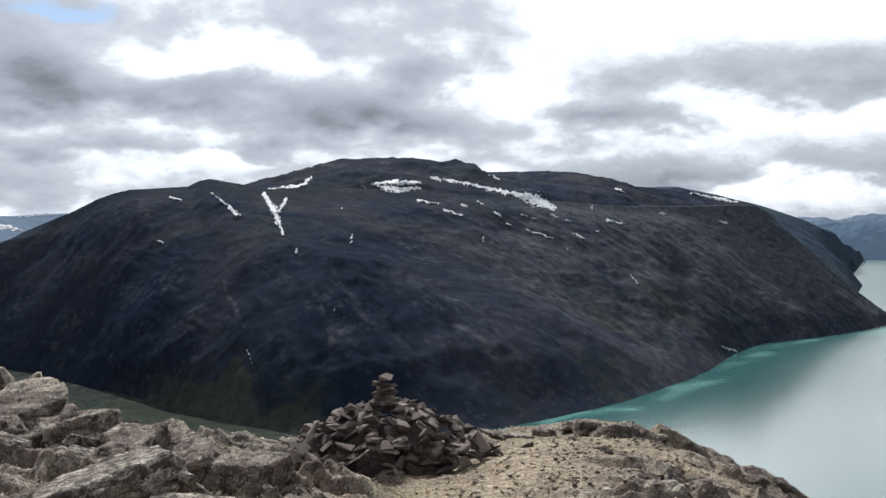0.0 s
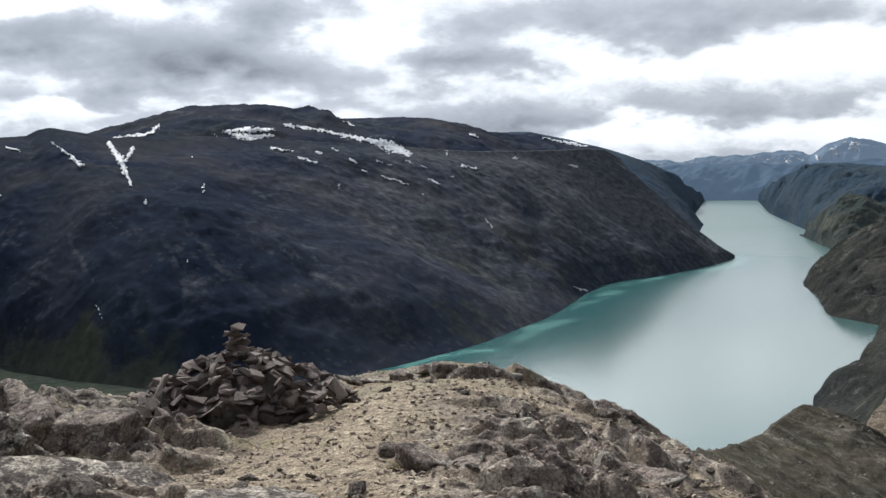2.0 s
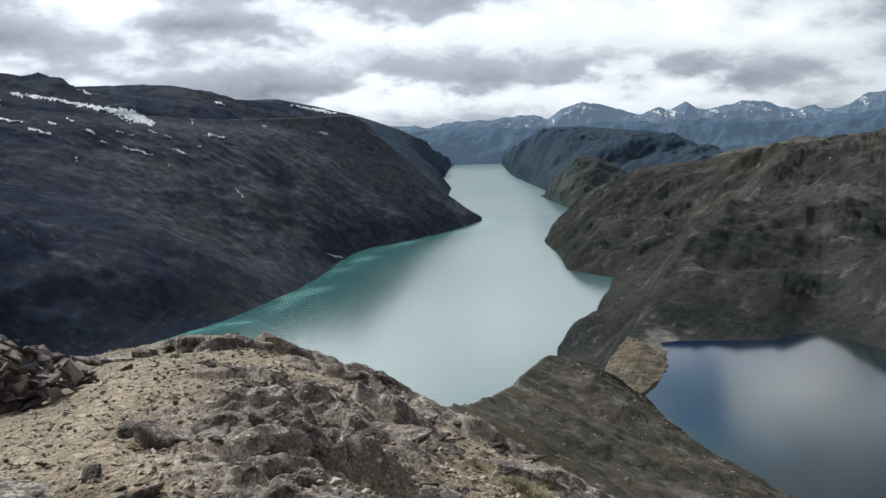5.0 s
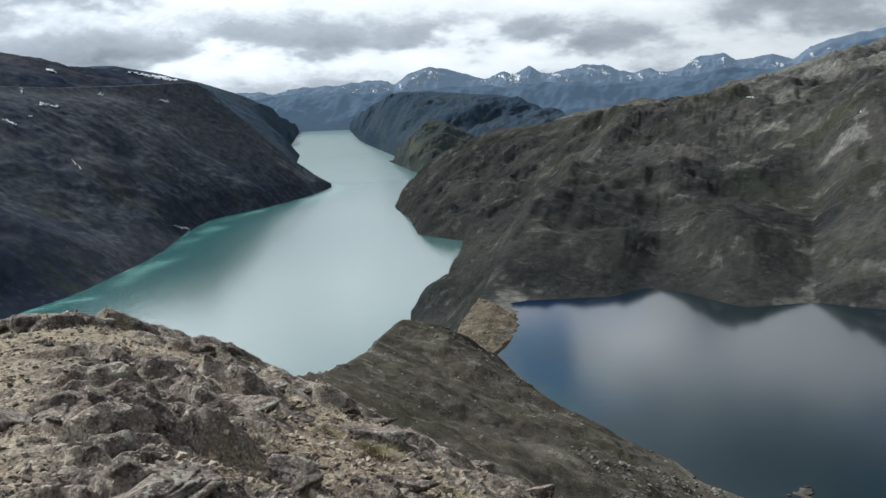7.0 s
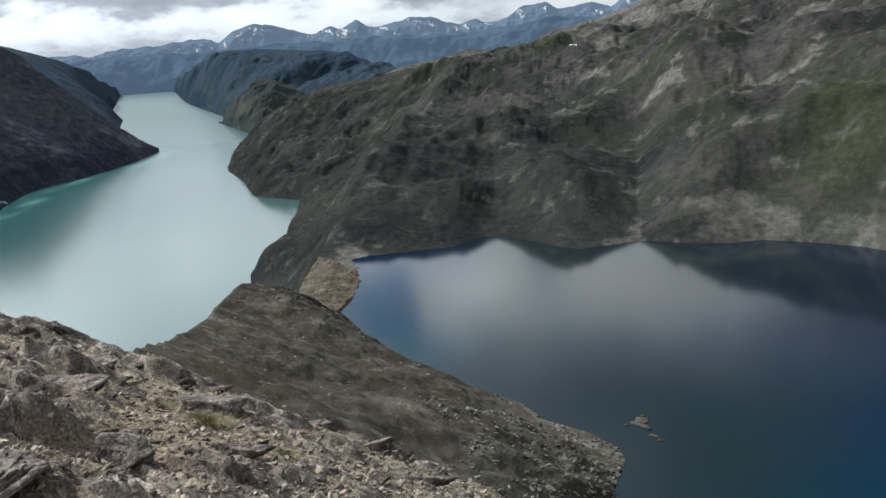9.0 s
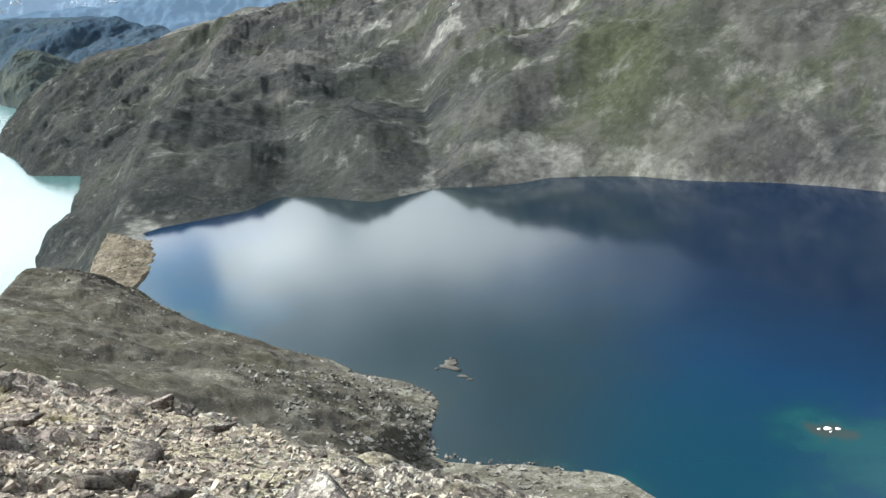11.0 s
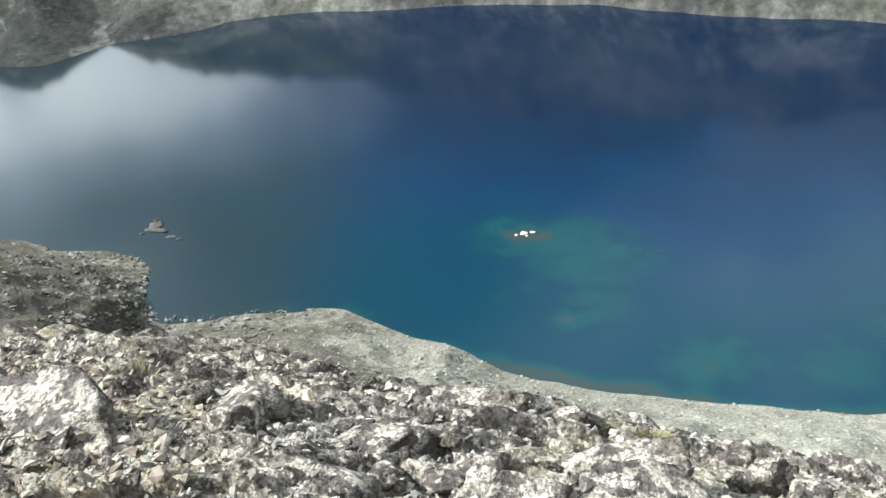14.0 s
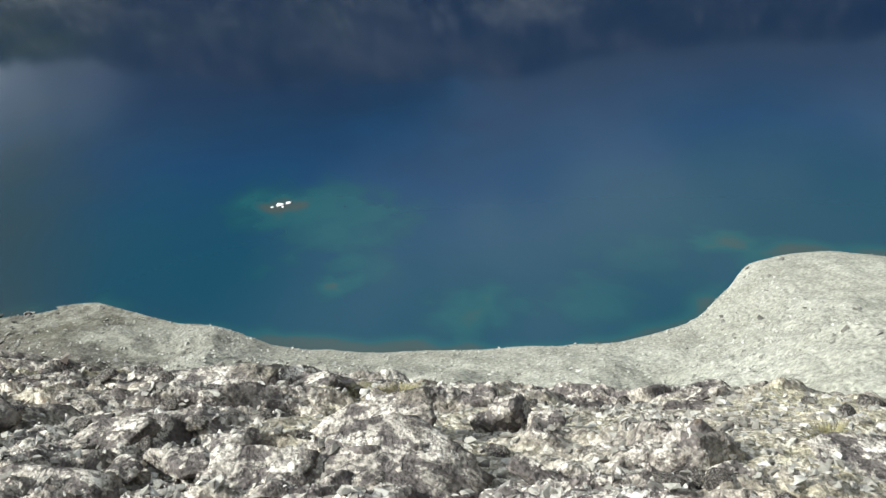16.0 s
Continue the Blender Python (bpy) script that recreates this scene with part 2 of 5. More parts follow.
def stone_material(name, tones, lichen, amount, size=0.05):
    """Loose stones: each takes its own tone."""
    m = bpy.data.materials.new(name)
    m.use_nodes = True
    add, join = nodes_of(m.node_tree)
    co = add("ShaderNodeTexCoord").outputs["Object"]
    info, geo = add("ShaderNodeObjectInfo"), add("ShaderNodeNewGeometry")
    pick = math_node(add, join, "FRACT", math_node(add, join, "ADD", info.outputs["Random"], geo.outputs["Random Per Island"]))
    col = ramp_node(add, join, pick, [(0.0, tones[0]), (0.5, tones[1]), (1.0, tones[2])])
    fine = noise_node(add, join, co, 1.0 / size, 8.0, 0.66, 0.2)
    col = mix_col(add, join, 0.6, col, ramp_node(add, join, fine, [(0.3, grey(0.2)), (0.5, grey(0.5)), (0.7, grey(0.85))]), "OVERLAY")
    spots = noise_node(add, join, co, 0.45 / size, 6.0, 0.7, 0.5)
    col = mix_col(add, join, ramp_node(add, join, spots, [(0.55, grey(0.0)), (0.62, grey(amount))]), col, lichen)
    b = add("ShaderNodeBump", Strength=0.5, Distance=0.02)
    join(fine, b.inputs["Height"])
    p = add("ShaderNodeBsdfPrincipled", Roughness=0.88)
    p.inputs["Specular IOR Level"].default_value = 0.25
    join(col, p.inputs["Base Color"])
    join(b.outputs[0], p.inputs["Normal"])
    out = add("ShaderNodeOutputMaterial")
    join(p.outputs[0], out.inputs[0])
    return m


def water_material(name, deep, shallow, depth_name, rough, ripple, ripple_size, ior, cloudy=0.22, murk=None, ruffled=None):
    """Water: its own colour by depth, under a glossy surface."""
    m = bpy.data.materials.new(name)
    m.use_nodes = True
    add, join = nodes_of(m.node_tree)
    co = add("ShaderNodeTexCoord").outputs["Object"]
    depth = add("ShaderNodeAttribute")
    depth.attribute_name = depth_name
    streak = noise_node(add, join, co, 0.015, 5.0, 0.55, 0.6)
    col = ramp_node(add, join, depth.outputs["Fac"], [(0.0, shallow[0]), (0.35, shallow[1])] + [(0.58 + 0.19 * k, tone) for k, tone in enumerate(shallow[2:])] + [(1.0, deep)])
    if murk:
        # silt from the near bank
        silt = add("ShaderNodeAttribute")
        silt.attribute_name = "murk"
        col = mix_col(add, join, silt.outputs["Fac"], col, murk)
    col = mix_col(add, join, cloudy, col, ramp_node(add, join, streak, [(0.35, grey(0.35)), (0.65, grey(0.65))]), "OVERLAY")
    wave = noise_node(add, join, co, 1.0 / ripple_size, 4.0, 0.6)
    b = add("ShaderNodeBump", Strength=ripple, Distance=ripple_size * 0.06)
    join(wave, b.inputs["Height"])
    p = add("ShaderNodeBsdfPrincipled", Roughness=rough, IOR=ior)
    if ruffled:
        # the wind ruffles the upper end of the lake
        place = add("ShaderNodeSeparateXYZ")
        join(co, place.inputs[0])
        up = math_node(add, join, "DIVIDE", math_node(add, join, "SUBTRACT", place.outputs[1], ruffled[0]), ruffled[1] - ruffled[0], True)
        join(math_node(add, join, "ADD", math_node(add, join, "MULTIPLY", up, ruffled[2]), rough), p.inputs["Roughness"])
    join(col, p.inputs["Base Color"])
    join(b.outputs[0], p.inputs["Normal"])
    out = add("ShaderNodeOutputMaterial")
    join(p.outputs[0], out.inputs[0])
    return m


def lichen_rock(add, join, co, pale, bare, white):
    """Colour and relief of fractured rock with lichen: warm brown where pale is 0, whitish with black blotches where it is 1."""
    broad = noise_node(add, join, co, 1.1, 6.0, 0.6, 0.3)
    mid = noise_node(add, join, co, 6.0, 6.0, 0.6)
    fine = noise_node(add, join, co, 60.0, 5.0, 0.65)
    blot = noise_node(add, join, co, 10.0, 6.0, 0.66, 0.3)
    spot = noise_node(add, join, co, 38.0, 4.0, 0.62, 0.4)
    bend = add("ShaderNodeVectorMath")
    bend.operation = "ADD"
    join(co, bend.inputs[0])
    sway = add("ShaderNodeTexNoise", Scale=9.0, Detail=4.0)
    join(co, sway.inputs["Vector"])
    join(mix_col(add, join, 1.0, sway.outputs["Color"], (0.12, 0.12, 0.12), "MULTIPLY"), bend.inputs[1])

    def cells(scale):
        n = add("ShaderNodeTexVoronoi", Scale=scale)
        join(bend.outputs[0], n.inputs["Vector"])
        tone = add("ShaderNodeSeparateColor")
        join(n.outputs["Color"], tone.inputs[0])
        return tone.outputs[0], tone.outputs[1], n.outputs["Distance"]

    plate, plate_high, _ = cells(5.0)
    grit, grit_high, grit_round = cells(52.0)
    chip, chip_high, _ = cells(20.0)
    # gravel and dust
    dust = ramp_node(add, join, broad, [(0.34, (0.180, 0.142, 0.100)), (0.50, (0.270, 0.217, 0.155)), (0.66, (0.37, 0.308, 0.224))])
    dust = mix_col(add, join, 0.75, dust, ramp_node(add, join, grit, [(0.0, grey(0.22)), (0.45, grey(0.48)), (0.8, grey(0.56)), (1.0, grey(0.82))]), "OVERLAY")
    # brown rock, bed by bed, with dark and pale lichen
    warm = ramp_node(add, join, plate, [(0.0, (0.110, 0.088, 0.080)), (0.4, (0.195, 0.158, 0.136)), (0.75, (0.29, 0.242, 0.202)), (1.0, (0.43, 0.375, 0.31))])
    warm = mix_col(add, join, ramp_node(add, join, broad, [(0.36, grey(0.65)), (0.50, grey(0.0))]), warm, (0.115, 0.090, 0.084))
    warm = mix_col(add, join, ramp_node(add, join, broad, [(0.54, grey(0.0)), (0.66, grey(0.6))]), warm, (0.40, 0.355, 0.285))
    warm = mix_col(add, join, ramp_node(add, join, blot, [(0.42, grey(0.8)), (0.445, grey(0.0))]), warm, (0.062, 0.048, 0.048))
    warm = mix_col(add, join, ramp_node(add, join, mid, [(0.585, grey(0.0)), (0.605, grey(0.6))]), warm, (0.44, 0.425, 0.36))
    warm = mix_col(add, join, ramp_node(add, join, spot, [(0.60, grey(0.0)), (0.65, grey(0.55))]), warm, (0.50, 0.46, 0.39))
    warm = mix_col(add, join, bare, dust, warm)
    # pale rock with blackish lichen
    light = ramp_node(add, join, plate, [(0.0, (0.21, 0.190, 0.168)), (0.5, (0.35, 0.322, 0.286)), (1.0, (0.53, 0.495, 0.445))])
    light = mix_col(add, join, ramp_node(add, join, mid, [(0.36, grey(0.6)), (0.50, grey(0.0))]), light, (0.22, 0.20, 0.18))
    light = mix_col(add, join, ramp_node(add, join, mid, [(0.575, grey(0.0)), (0.59, grey(0.5))]), light, (0.60, 0.565, 0.51))
    light = mix_col(add, join, ramp_node(add, join, blot, [(0.48, grey(0.9)), (0.50, grey(0.0))]), light, (0.078, 0.068, 0.067))
    light = mix_col(add, join, ramp_node(add, join, spot, [(0.445, grey(0.75)), (0.465, grey(0.0))]), light, (0.10, 0.088, 0.084))
    light = mix_col(add, join, ramp_node(add, join, broad, [(0.54, grey(0.0)), (0.64, grey(0.4))]), light, (0.40, 0.355, 0.265))
    stones = ramp_node(add, join, grit, [(0.0, (0.12, 0.108, 0.090)), (0.5, (0.27, 0.248, 0.208)), (1.0, (0.50, 0.47, 0.415))])
    light = mix_col(add, join, bare, mix_col(add, join, ramp_node(add, join, broad, [(0.42, grey(0.0)), (0.60, grey(0.55))]), stones, (0.40, 0.365, 0.235)), light)
    light = mix_col(add, join, 1.0, light, mix_col(add, join, white, (0.76, 0.735, 0.68), (1.04, 1.0, 0.955)), "MULTIPLY")
    col = mix_col(add, join, pale, warm, light)
    # a little moss and rust
    col = mix_col(add, join, ramp_node(add, join, noise_node(add, join, co, 0.9, 6.0, 0.65, 0.4), [(0.61, grey(0.0)), (0.67, grey(0.4))]), col, (0.21, 0.19, 0.075))
    col = mix_col(add, join, ramp_node(add, join, noise_node(add, join, co, 2.3, 5.0, 0.6, 0.3), [(0.66, grey(0.0)), (0.70, grey(0.35))]), col, (0.30, 0.19, 0.10))
    col = mix_col(add, join, 0.7, col, ramp_node(add, join, fine, [(0.34, grey(0.12)), (0.5, grey(0.5)), (0.68, grey(0.9))]), "OVERLAY")
    col = mix_col(add, join, 0.5, col, ramp_node(add, join, chip, [(0.0, grey(0.25)), (0.5, grey(0.5)), (1.0, grey(0.78))]), "OVERLAY")
    high = math_node(add, join, "ADD", math_node(add, join, "MULTIPLY", mid, 0.8), math_node(add, join, "MULTIPLY", fine, 0.10))
    high = math_node(add, join, "ADD", high, math_node(add, join, "MULTIPLY", blot, 0.35))
    high = math_node(add, join, "ADD", high, math_node(add, join, "MULTIPLY", spot, 0.12))
    high = math_node(add, join, "ADD", high, math_node(add, join, "MULTIPLY", math_node(add, join, "ADD", plate_high, chip_high), 0.12))
    high = math_node(add, join, "ADD", high, math_node(add, join, "MULTIPLY", math_node(add, join, "SUBTRACT", grit_high, grit_round), 0.09))
    return col, high


def crest_material(name, pale=None):
    """Fractured rock and gravel underfoot; without a share of its own it takes the ground's."""
    m = bpy.data.materials.new(name)
    m.use_nodes = True
    add, join = nodes_of(m.node_tree)
    co = add("ShaderNodeTexCoord").outputs["Object"]
    if pale is None:
        where = add("ShaderNodeAttribute")
        where.attribute_name = "pale"
        rock, snowy = add("ShaderNodeAttribute"), add("ShaderNodeAttribute")
        rock.attribute_name, snowy.attribute_name = "bare", "white"
        col, high = lichen_rock(add, join, co, where.outputs["Fac"], rock.outputs["Fac"], snowy.outputs["Fac"])
    else:
        col, high = lichen_rock(add, join, co, pale, 1.0, 0.6)
    b = add("ShaderNodeBump", Strength=1.0, Distance=0.06)
    join(high, b.inputs["Height"])
    p = add("ShaderNodeBsdfPrincipled", Roughness=0.92)
    p.inputs["Specular IOR Level"].default_value = 0.2
    join(col, p.inputs["Base Color"])
    join(b.outputs[0], p.inputs["Normal"])
    out = add("ShaderNodeOutputMaterial")
    join(p.outputs[0], out.inputs[0])
    return m


def snow_material():
    m = bpy.data.materials.new("old_snow")
    m.use_nodes = True
    add, join = nodes_of(m.node_tree)
    co = add("ShaderNodeTexCoord").outputs["Object"]
    n = noise_node(add, join, co, 0.05, 6.0, 0.6)
    p = add("ShaderNodeBsdfPrincipled", Roughness=0.7)
    join(ramp_node(add, join, n, [(0.3, (0.31, 0.34, 0.39)), (0.6, (0.57, 0.60, 0.64))]), p.inputs["Base Color"])
    out = add("ShaderNodeOutputMaterial")
    join(p.outputs[0], out.inputs[0])
    return m


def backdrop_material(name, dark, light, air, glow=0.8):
    """Far ranges seen through miles of air; haze put into colour and faint glow."""
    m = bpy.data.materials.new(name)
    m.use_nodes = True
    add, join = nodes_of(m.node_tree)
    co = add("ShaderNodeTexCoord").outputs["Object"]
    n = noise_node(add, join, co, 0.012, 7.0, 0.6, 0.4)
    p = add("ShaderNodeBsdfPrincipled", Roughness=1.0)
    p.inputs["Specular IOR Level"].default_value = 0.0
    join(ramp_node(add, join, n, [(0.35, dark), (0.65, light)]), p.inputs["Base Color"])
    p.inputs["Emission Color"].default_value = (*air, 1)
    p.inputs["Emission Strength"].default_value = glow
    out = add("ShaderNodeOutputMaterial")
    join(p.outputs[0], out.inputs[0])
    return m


# cloud shade and blue haze over the southern mountain are put into its tones
MAT_SOUTH = rock_material("shaded_hazed_mountain", [(0.026, 0.034, 0.056), (0.038, 0.045, 0.064), (0.058, 0.059, 0.070)], 130.0, 10.0, (0.095, 0.090, 0.090), 0.2, (0.036, 0.044, 0.048), 0.6, 0.1, 4.0, pale=((0.072, 0.081, 0.097), (0.120, 0.125, 0.137)), contrast=0.28, specks=(9.0, (0.10, 0.10, 0.104), 0.25), scrub_shade=((0.015, 0.021, 0.037), (0.024, 0.031, 0.047)), turf=((0.042, 0.050, 0.038), (0.074, 0.081, 0.058)))
MAT_NORTH = rock_material("mossy_mountain", [(0.026, 0.0262, 0.027), (0.045, 0.044, 0.043), (0.073, 0.070, 0.065)], 58.0, 3.5, (0.105, 0.099, 0.090), 0.4, (0.040, 0.044, 0.027), 0.55, 0.45, 1.6, pale=((0.095, 0.092, 0.084), (0.20, 0.193, 0.175)), contrast=0.55, specks=(2.2, (0.11, 0.106, 0.098), 0.2), scrub_shade=((0.018, 0.022, 0.0225), (0.030, 0.033, 0.030)), turf=((0.032, 0.036, 0.022), (0.056, 0.060, 0.036)))
MAT_RIDGE = rock_material("grassy_ridge", [(0.058, 0.052, 0.043), (0.076, 0.068, 0.055), (0.104, 0.095, 0.080)], 13.0, 0.45, (0.125, 0.117, 0.102), 0.25, (0.068, 0.063, 0.038), 0.5, 0.7, 0.3, pale=((0.235, 0.224, 0.182), (0.315, 0.303, 0.252)), contrast=0.6, specks=(0.6, (0.22, 0.206, 0.184), 0.45))
# far ranges: distance haze goes into the tones and the emission
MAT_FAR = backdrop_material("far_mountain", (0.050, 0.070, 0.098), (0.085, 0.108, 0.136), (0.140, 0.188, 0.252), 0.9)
MAT_NEARER = backdrop_material("hazed_range", (0.036, 0.056, 0.082), (0.060, 0.080, 0.104), (0.094, 0.138, 0.196), 0.82)
# hill and far southern spurs carry the distance haze in their base colours
MAT_HILL = rock_material("hazed_hill", [(0.032, 0.050, 0.074), (0.042, 0.061, 0.084), (0.056, 0.071, 0.089)], 110.0, 9.0, None, 0, (0.052, 0.073, 0.078), 0.5, 0.5, 5.0, contrast=0.35)
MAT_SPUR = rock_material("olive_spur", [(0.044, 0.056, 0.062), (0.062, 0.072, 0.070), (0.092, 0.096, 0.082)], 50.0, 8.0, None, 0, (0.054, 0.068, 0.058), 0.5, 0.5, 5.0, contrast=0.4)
MAT_SOUTH_FAR = rock_material("hazed_spurs", [(0.052, 0.075, 0.108), (0.064, 0.086, 0.117), (0.080, 0.097, 0.119)], 110.0, 9.0, None, 0, (0.058, 0.084, 0.096), 0.5, 0.6, 6.0, contrast=0.4)
MAT_VALLEY = rock_material("valley_floor", [(0.026, 0.033, 0.033), (0.038, 0.045, 0.040), (0.060, 0.064, 0.052)], 90.0, 9.0, None, 0, (0.036, 0.046, 0.034), 0.6, 0.4, 2.0)
MAT_BANK = rock_material("pale_isthmus", [(0.085, 0.070, 0.053), (0.135, 0.112, 0.086), (0.19, 0.162, 0.128)], 5.0, 0.9, (0.065, 0.057, 0.045), 0.5, (0.10, 0.088, 0.055), 0.5, 0.7, 0.5, specks=(1.2, (0.20, 0.18, 0.152), 0.5))
MAT_CREST = crest_material("weathered_crest")
MAT_GJ = water_material("green_lake", (0.066, 0.135, 0.135), ((0.12, 0.29, 0.27), (0.024, 0.105, 0.107)), "depth", 0.15, 0.2, 6.0, 1.8, ruffled=(1000.0, 2400.0, 0.25))
MAT_BE = water_material("blue_lake", (0.0012, 0.0095, 0.029), ((0.042, 0.031, 0.020), (0.0050, 0.040, 0.049), (0.0024, 0.028, 0.045), (0.0016, 0.020, 0.053)), "depth", 0.095, 0.04, 3.0, 1.335, 0.05, (0.0125, 0.022, 0.025))
MAT_SNOW = snow_material()


# ---------------------------------------------------------------- terrain builders
def mesh_of(name, verts, faces, material, smooth_shade=True):
    me = bpy.data.meshes.new(name)
    me.vertices.add(len(verts))
    me.vertices.foreach_set("co", np.ascontiguousarray(verts, dtype=np.float32).ravel())
    faces = np.asarray(faces, dtype=np.int32)
    me.loops.add(faces.size)
    me.loops.foreach_set("vertex_index", faces.ravel())
    me.polygons.add(len(faces))
    me.polygons.foreach_set("loop_start", np.arange(0, faces.size, faces.shape[1], dtype=np.int32))
    me.polygons.foreach_set("use_smooth", np.full(len(faces), smooth_shade))
    me.update(calc_edges=True)
    me.validate()
    me.materials.append(material)
    return me


def grid_faces(nu, nv):
    i, j = np.meshgrid(np.arange(nu - 1), np.arange(nv - 1), indexing="ij")
    a = (i * nv + j).ravel()
    return np.stack([a, a + nv, a + nv + 1, a + 1], 1)


def along(points, n):
    """n points spread evenly along a smooth line through the given ones (by index, so that two lines keep in step)."""
    p = np.array(points, float)
    s = np.linspace(0, len(p) - 1, n)
    i = np.clip(s.astype(int), 0, len(p) - 2)
    f = (s - i)[:, None]
    q = np.vstack([2 * p[0] - p[1], p, 2 * p[-1] - p[-2]])
    p0, p1, p2, p3 = q[i], q[i + 1], q[i + 2], q[i + 3]
    hermite = p1 + 0.5 * f * (p2 - p0 + f * (2 * p0 - 5 * p1 + 4 * p2 - p3 + f * (3 * (p1 - p2) + p3 - p0)))
    return 0.5 * hermite + 0.5 * (p1 * (1 - f) + p2 * f)


def polar(bearing, distance, rise):
    """A place by its bearing, its distance over the ground and its height in degrees over the eye's level."""
    a = radians(bearing)
    return (distance * math.sin(a), distance * math.cos(a), EYE + distance * math.tan(radians(rise)))


def flank(foot, crest, nu, nv, rough_h, rough_size, bulge=0.0, back=0.5, seed=0, crest_rough=0.15, gully=0.5, sink=25.0, shore_calm=0.12, runnels=0.0, brow=1.0, lean=0.7, crag=None, knolls=None, calm=1.0):
    """A mountain side lofted from its foot to its crest, then down the far side; returns the grid of places."""
    a, b = along(foot, nu), crest(nu) if callable(crest) else along(crest, nu)
    v = np.concatenate([[-0.06, -0.03], np.linspace(0, 1, nv - int(nv * 0.2)), 1 + np.linspace(0.02, 1, int(nv * 0.2)) ** 1.5 * back])
    vv = v[None, :, None]
    front = np.clip(vv, 0, 1)
    over = np.clip(vv - 1, 0, None)
    pos = a[:, None, :] * (1 - vv) + b[:, None, :] * vv
    swell = np.interp(np.linspace(0, 1, nu), np.linspace(0, 1, np.size(bulge)), np.atleast_1d(bulge))[:, None, None]
    power = np.interp(np.linspace(0, 1, nu), np.linspace(0, 1, np.size(brow)), np.atleast_1d(brow))[:, None, None]
    rise = front ** power + swell * front * (1 - front)
    drop = np.abs(b[:, 2] - a[:, 2])[:, None]
    pos[:, :, 2] = a[:, None, 2] + (b[:, 2] - a[:, 2])[:, None] * rise[..., 0] - drop * over[..., 0] * 1.4
    x, y = pos[..., 0] / rough_size, pos[..., 1] / rough_size
    rough_h = rough_h * np.interp(np.linspace(0, 1, nu), np.linspace(0, 1, np.size(calm)), np.atleast_1d(calm))[:, None]
    hills = ridged(x, y, 6, seed) * gully + fbm(x * 0.8, y * 0.8, 6, seed + 40) * (1 - gully)
    fade = smooth(0, shore_calm, front[..., 0]) * (crest_rough + (1 - crest_rough) * (1 - smooth(0.72, 1.0, front[..., 0])))
    pos[..., 2] += hills * rough_h * fade
    rise_calm = smooth(0.01, shore_calm, front[..., 0])
    if crag:
        # broken rock, as far up as the crest
        cx, cy = pos[..., 0] / crag[1], pos[..., 1] / crag[1]
        pos[..., 2] += crag[0] * (0.6 * ridged(cx, cy, 5, seed + 61, 0.6) + 0.6 * fbm(cx * 1.7, cy * 1.7, 5, seed + 62, 0.6)) * rise_calm * (1 - 0.55 * smooth(0.8, 1.0, front[..., 0]))
    if knolls:
        # ice-worn humps with creases between them
        kx, ky = pos[..., 0] / knolls[1], pos[..., 1] / knolls[1]
        kx, ky = kx + 0.35 * fbm(kx * 0.7, ky * 0.7, 3, seed + 63), ky + 0.35 * fbm(kx * 0.7 + 5, ky * 0.7, 3, seed + 64)
        hump = 0
        for o in range(4):
            hump = hump + 0.5 ** o * np.abs(perlin(kx * 2.1 ** o + 3 * o, ky * 2.1 ** o, seed + 65 + o))
        pos[..., 2] += knolls[0] * (hump - 0.55) * smooth(0.02, 0.3, front[..., 0]) * (1 - 0.85 * smooth(0.7, 0.95, front[..., 0]))
    if runnels:
        # water-worn gullies that run straight down the slope
        uu = np.linspace(0, 50, nu)[:, None] + 1.8 * fbm(x * 1.3, y * 1.3, 4, seed + 55)
        pos[..., 2] += runnels * (1 + fbm(x * 0.7, y * 0.7, 3, seed + 56)) * ridged(uu, front[..., 0] * 3.5 + 0 * uu, 6, seed + 57, 0.65) * smooth(0, 0.1, front[..., 0]) * (1 - smooth(0.8, 0.97, front[..., 0]))
    shift = fbm(x * 0.9 + 31, y * 0.9 - 12, 5, seed + 70) * rough_h * lean * smooth(0.02, 0.2, front[..., 0]) * (1 - smooth(0.8, 1, front[..., 0]))
    away = b - a
    away = away[:, :2] / np.linalg.norm(away[:, :2], axis=1)[:, None]
    pos[..., 0] += shift * away[:, None, 0]
    pos[..., 1] += shift * away[:, None, 1]
    shore = fbm(x * 3.0, y * 3.0, 4, seed + 90) * (1 - smooth(0.0, 0.1, front[..., 0])) * rough_h * 0.12
    pos[..., 0] += shore * away[:, None, 0]
    pos[..., 1] += shore * away[:, None, 1]
    pos[:, 0, 2] = a[:, 2] - sink
    pos[:, 1, 2] = a[:, 2] - sink * 0.4
    return pos


def terrain(name, grid, material, label, category, pale=None, scrub_shade=None, turf=None):
    nu, nv = grid.shape[:2]
    ob = new(name, mesh_of(name, grid.reshape(-1, 3), grid_faces(nu, nv), material))
    if pale is not None:
        att = ob.data.attributes.new("pale", "FLOAT", "POINT")
        att.data.foreach_set("value", np.clip(pale, 0, 1).astype(np.float32).ravel())
    for cover, share in (("scrub_shade", scrub_shade), ("turf", turf)):
        if share is not None:
            att = ob.data.attributes.new(cover, "FLOAT", "POINT")
            att.data.foreach_set("value", np.clip(share, 0, 1).astype(np.float32).ravel())
    return tagged(ob, label, category, kind="structure")


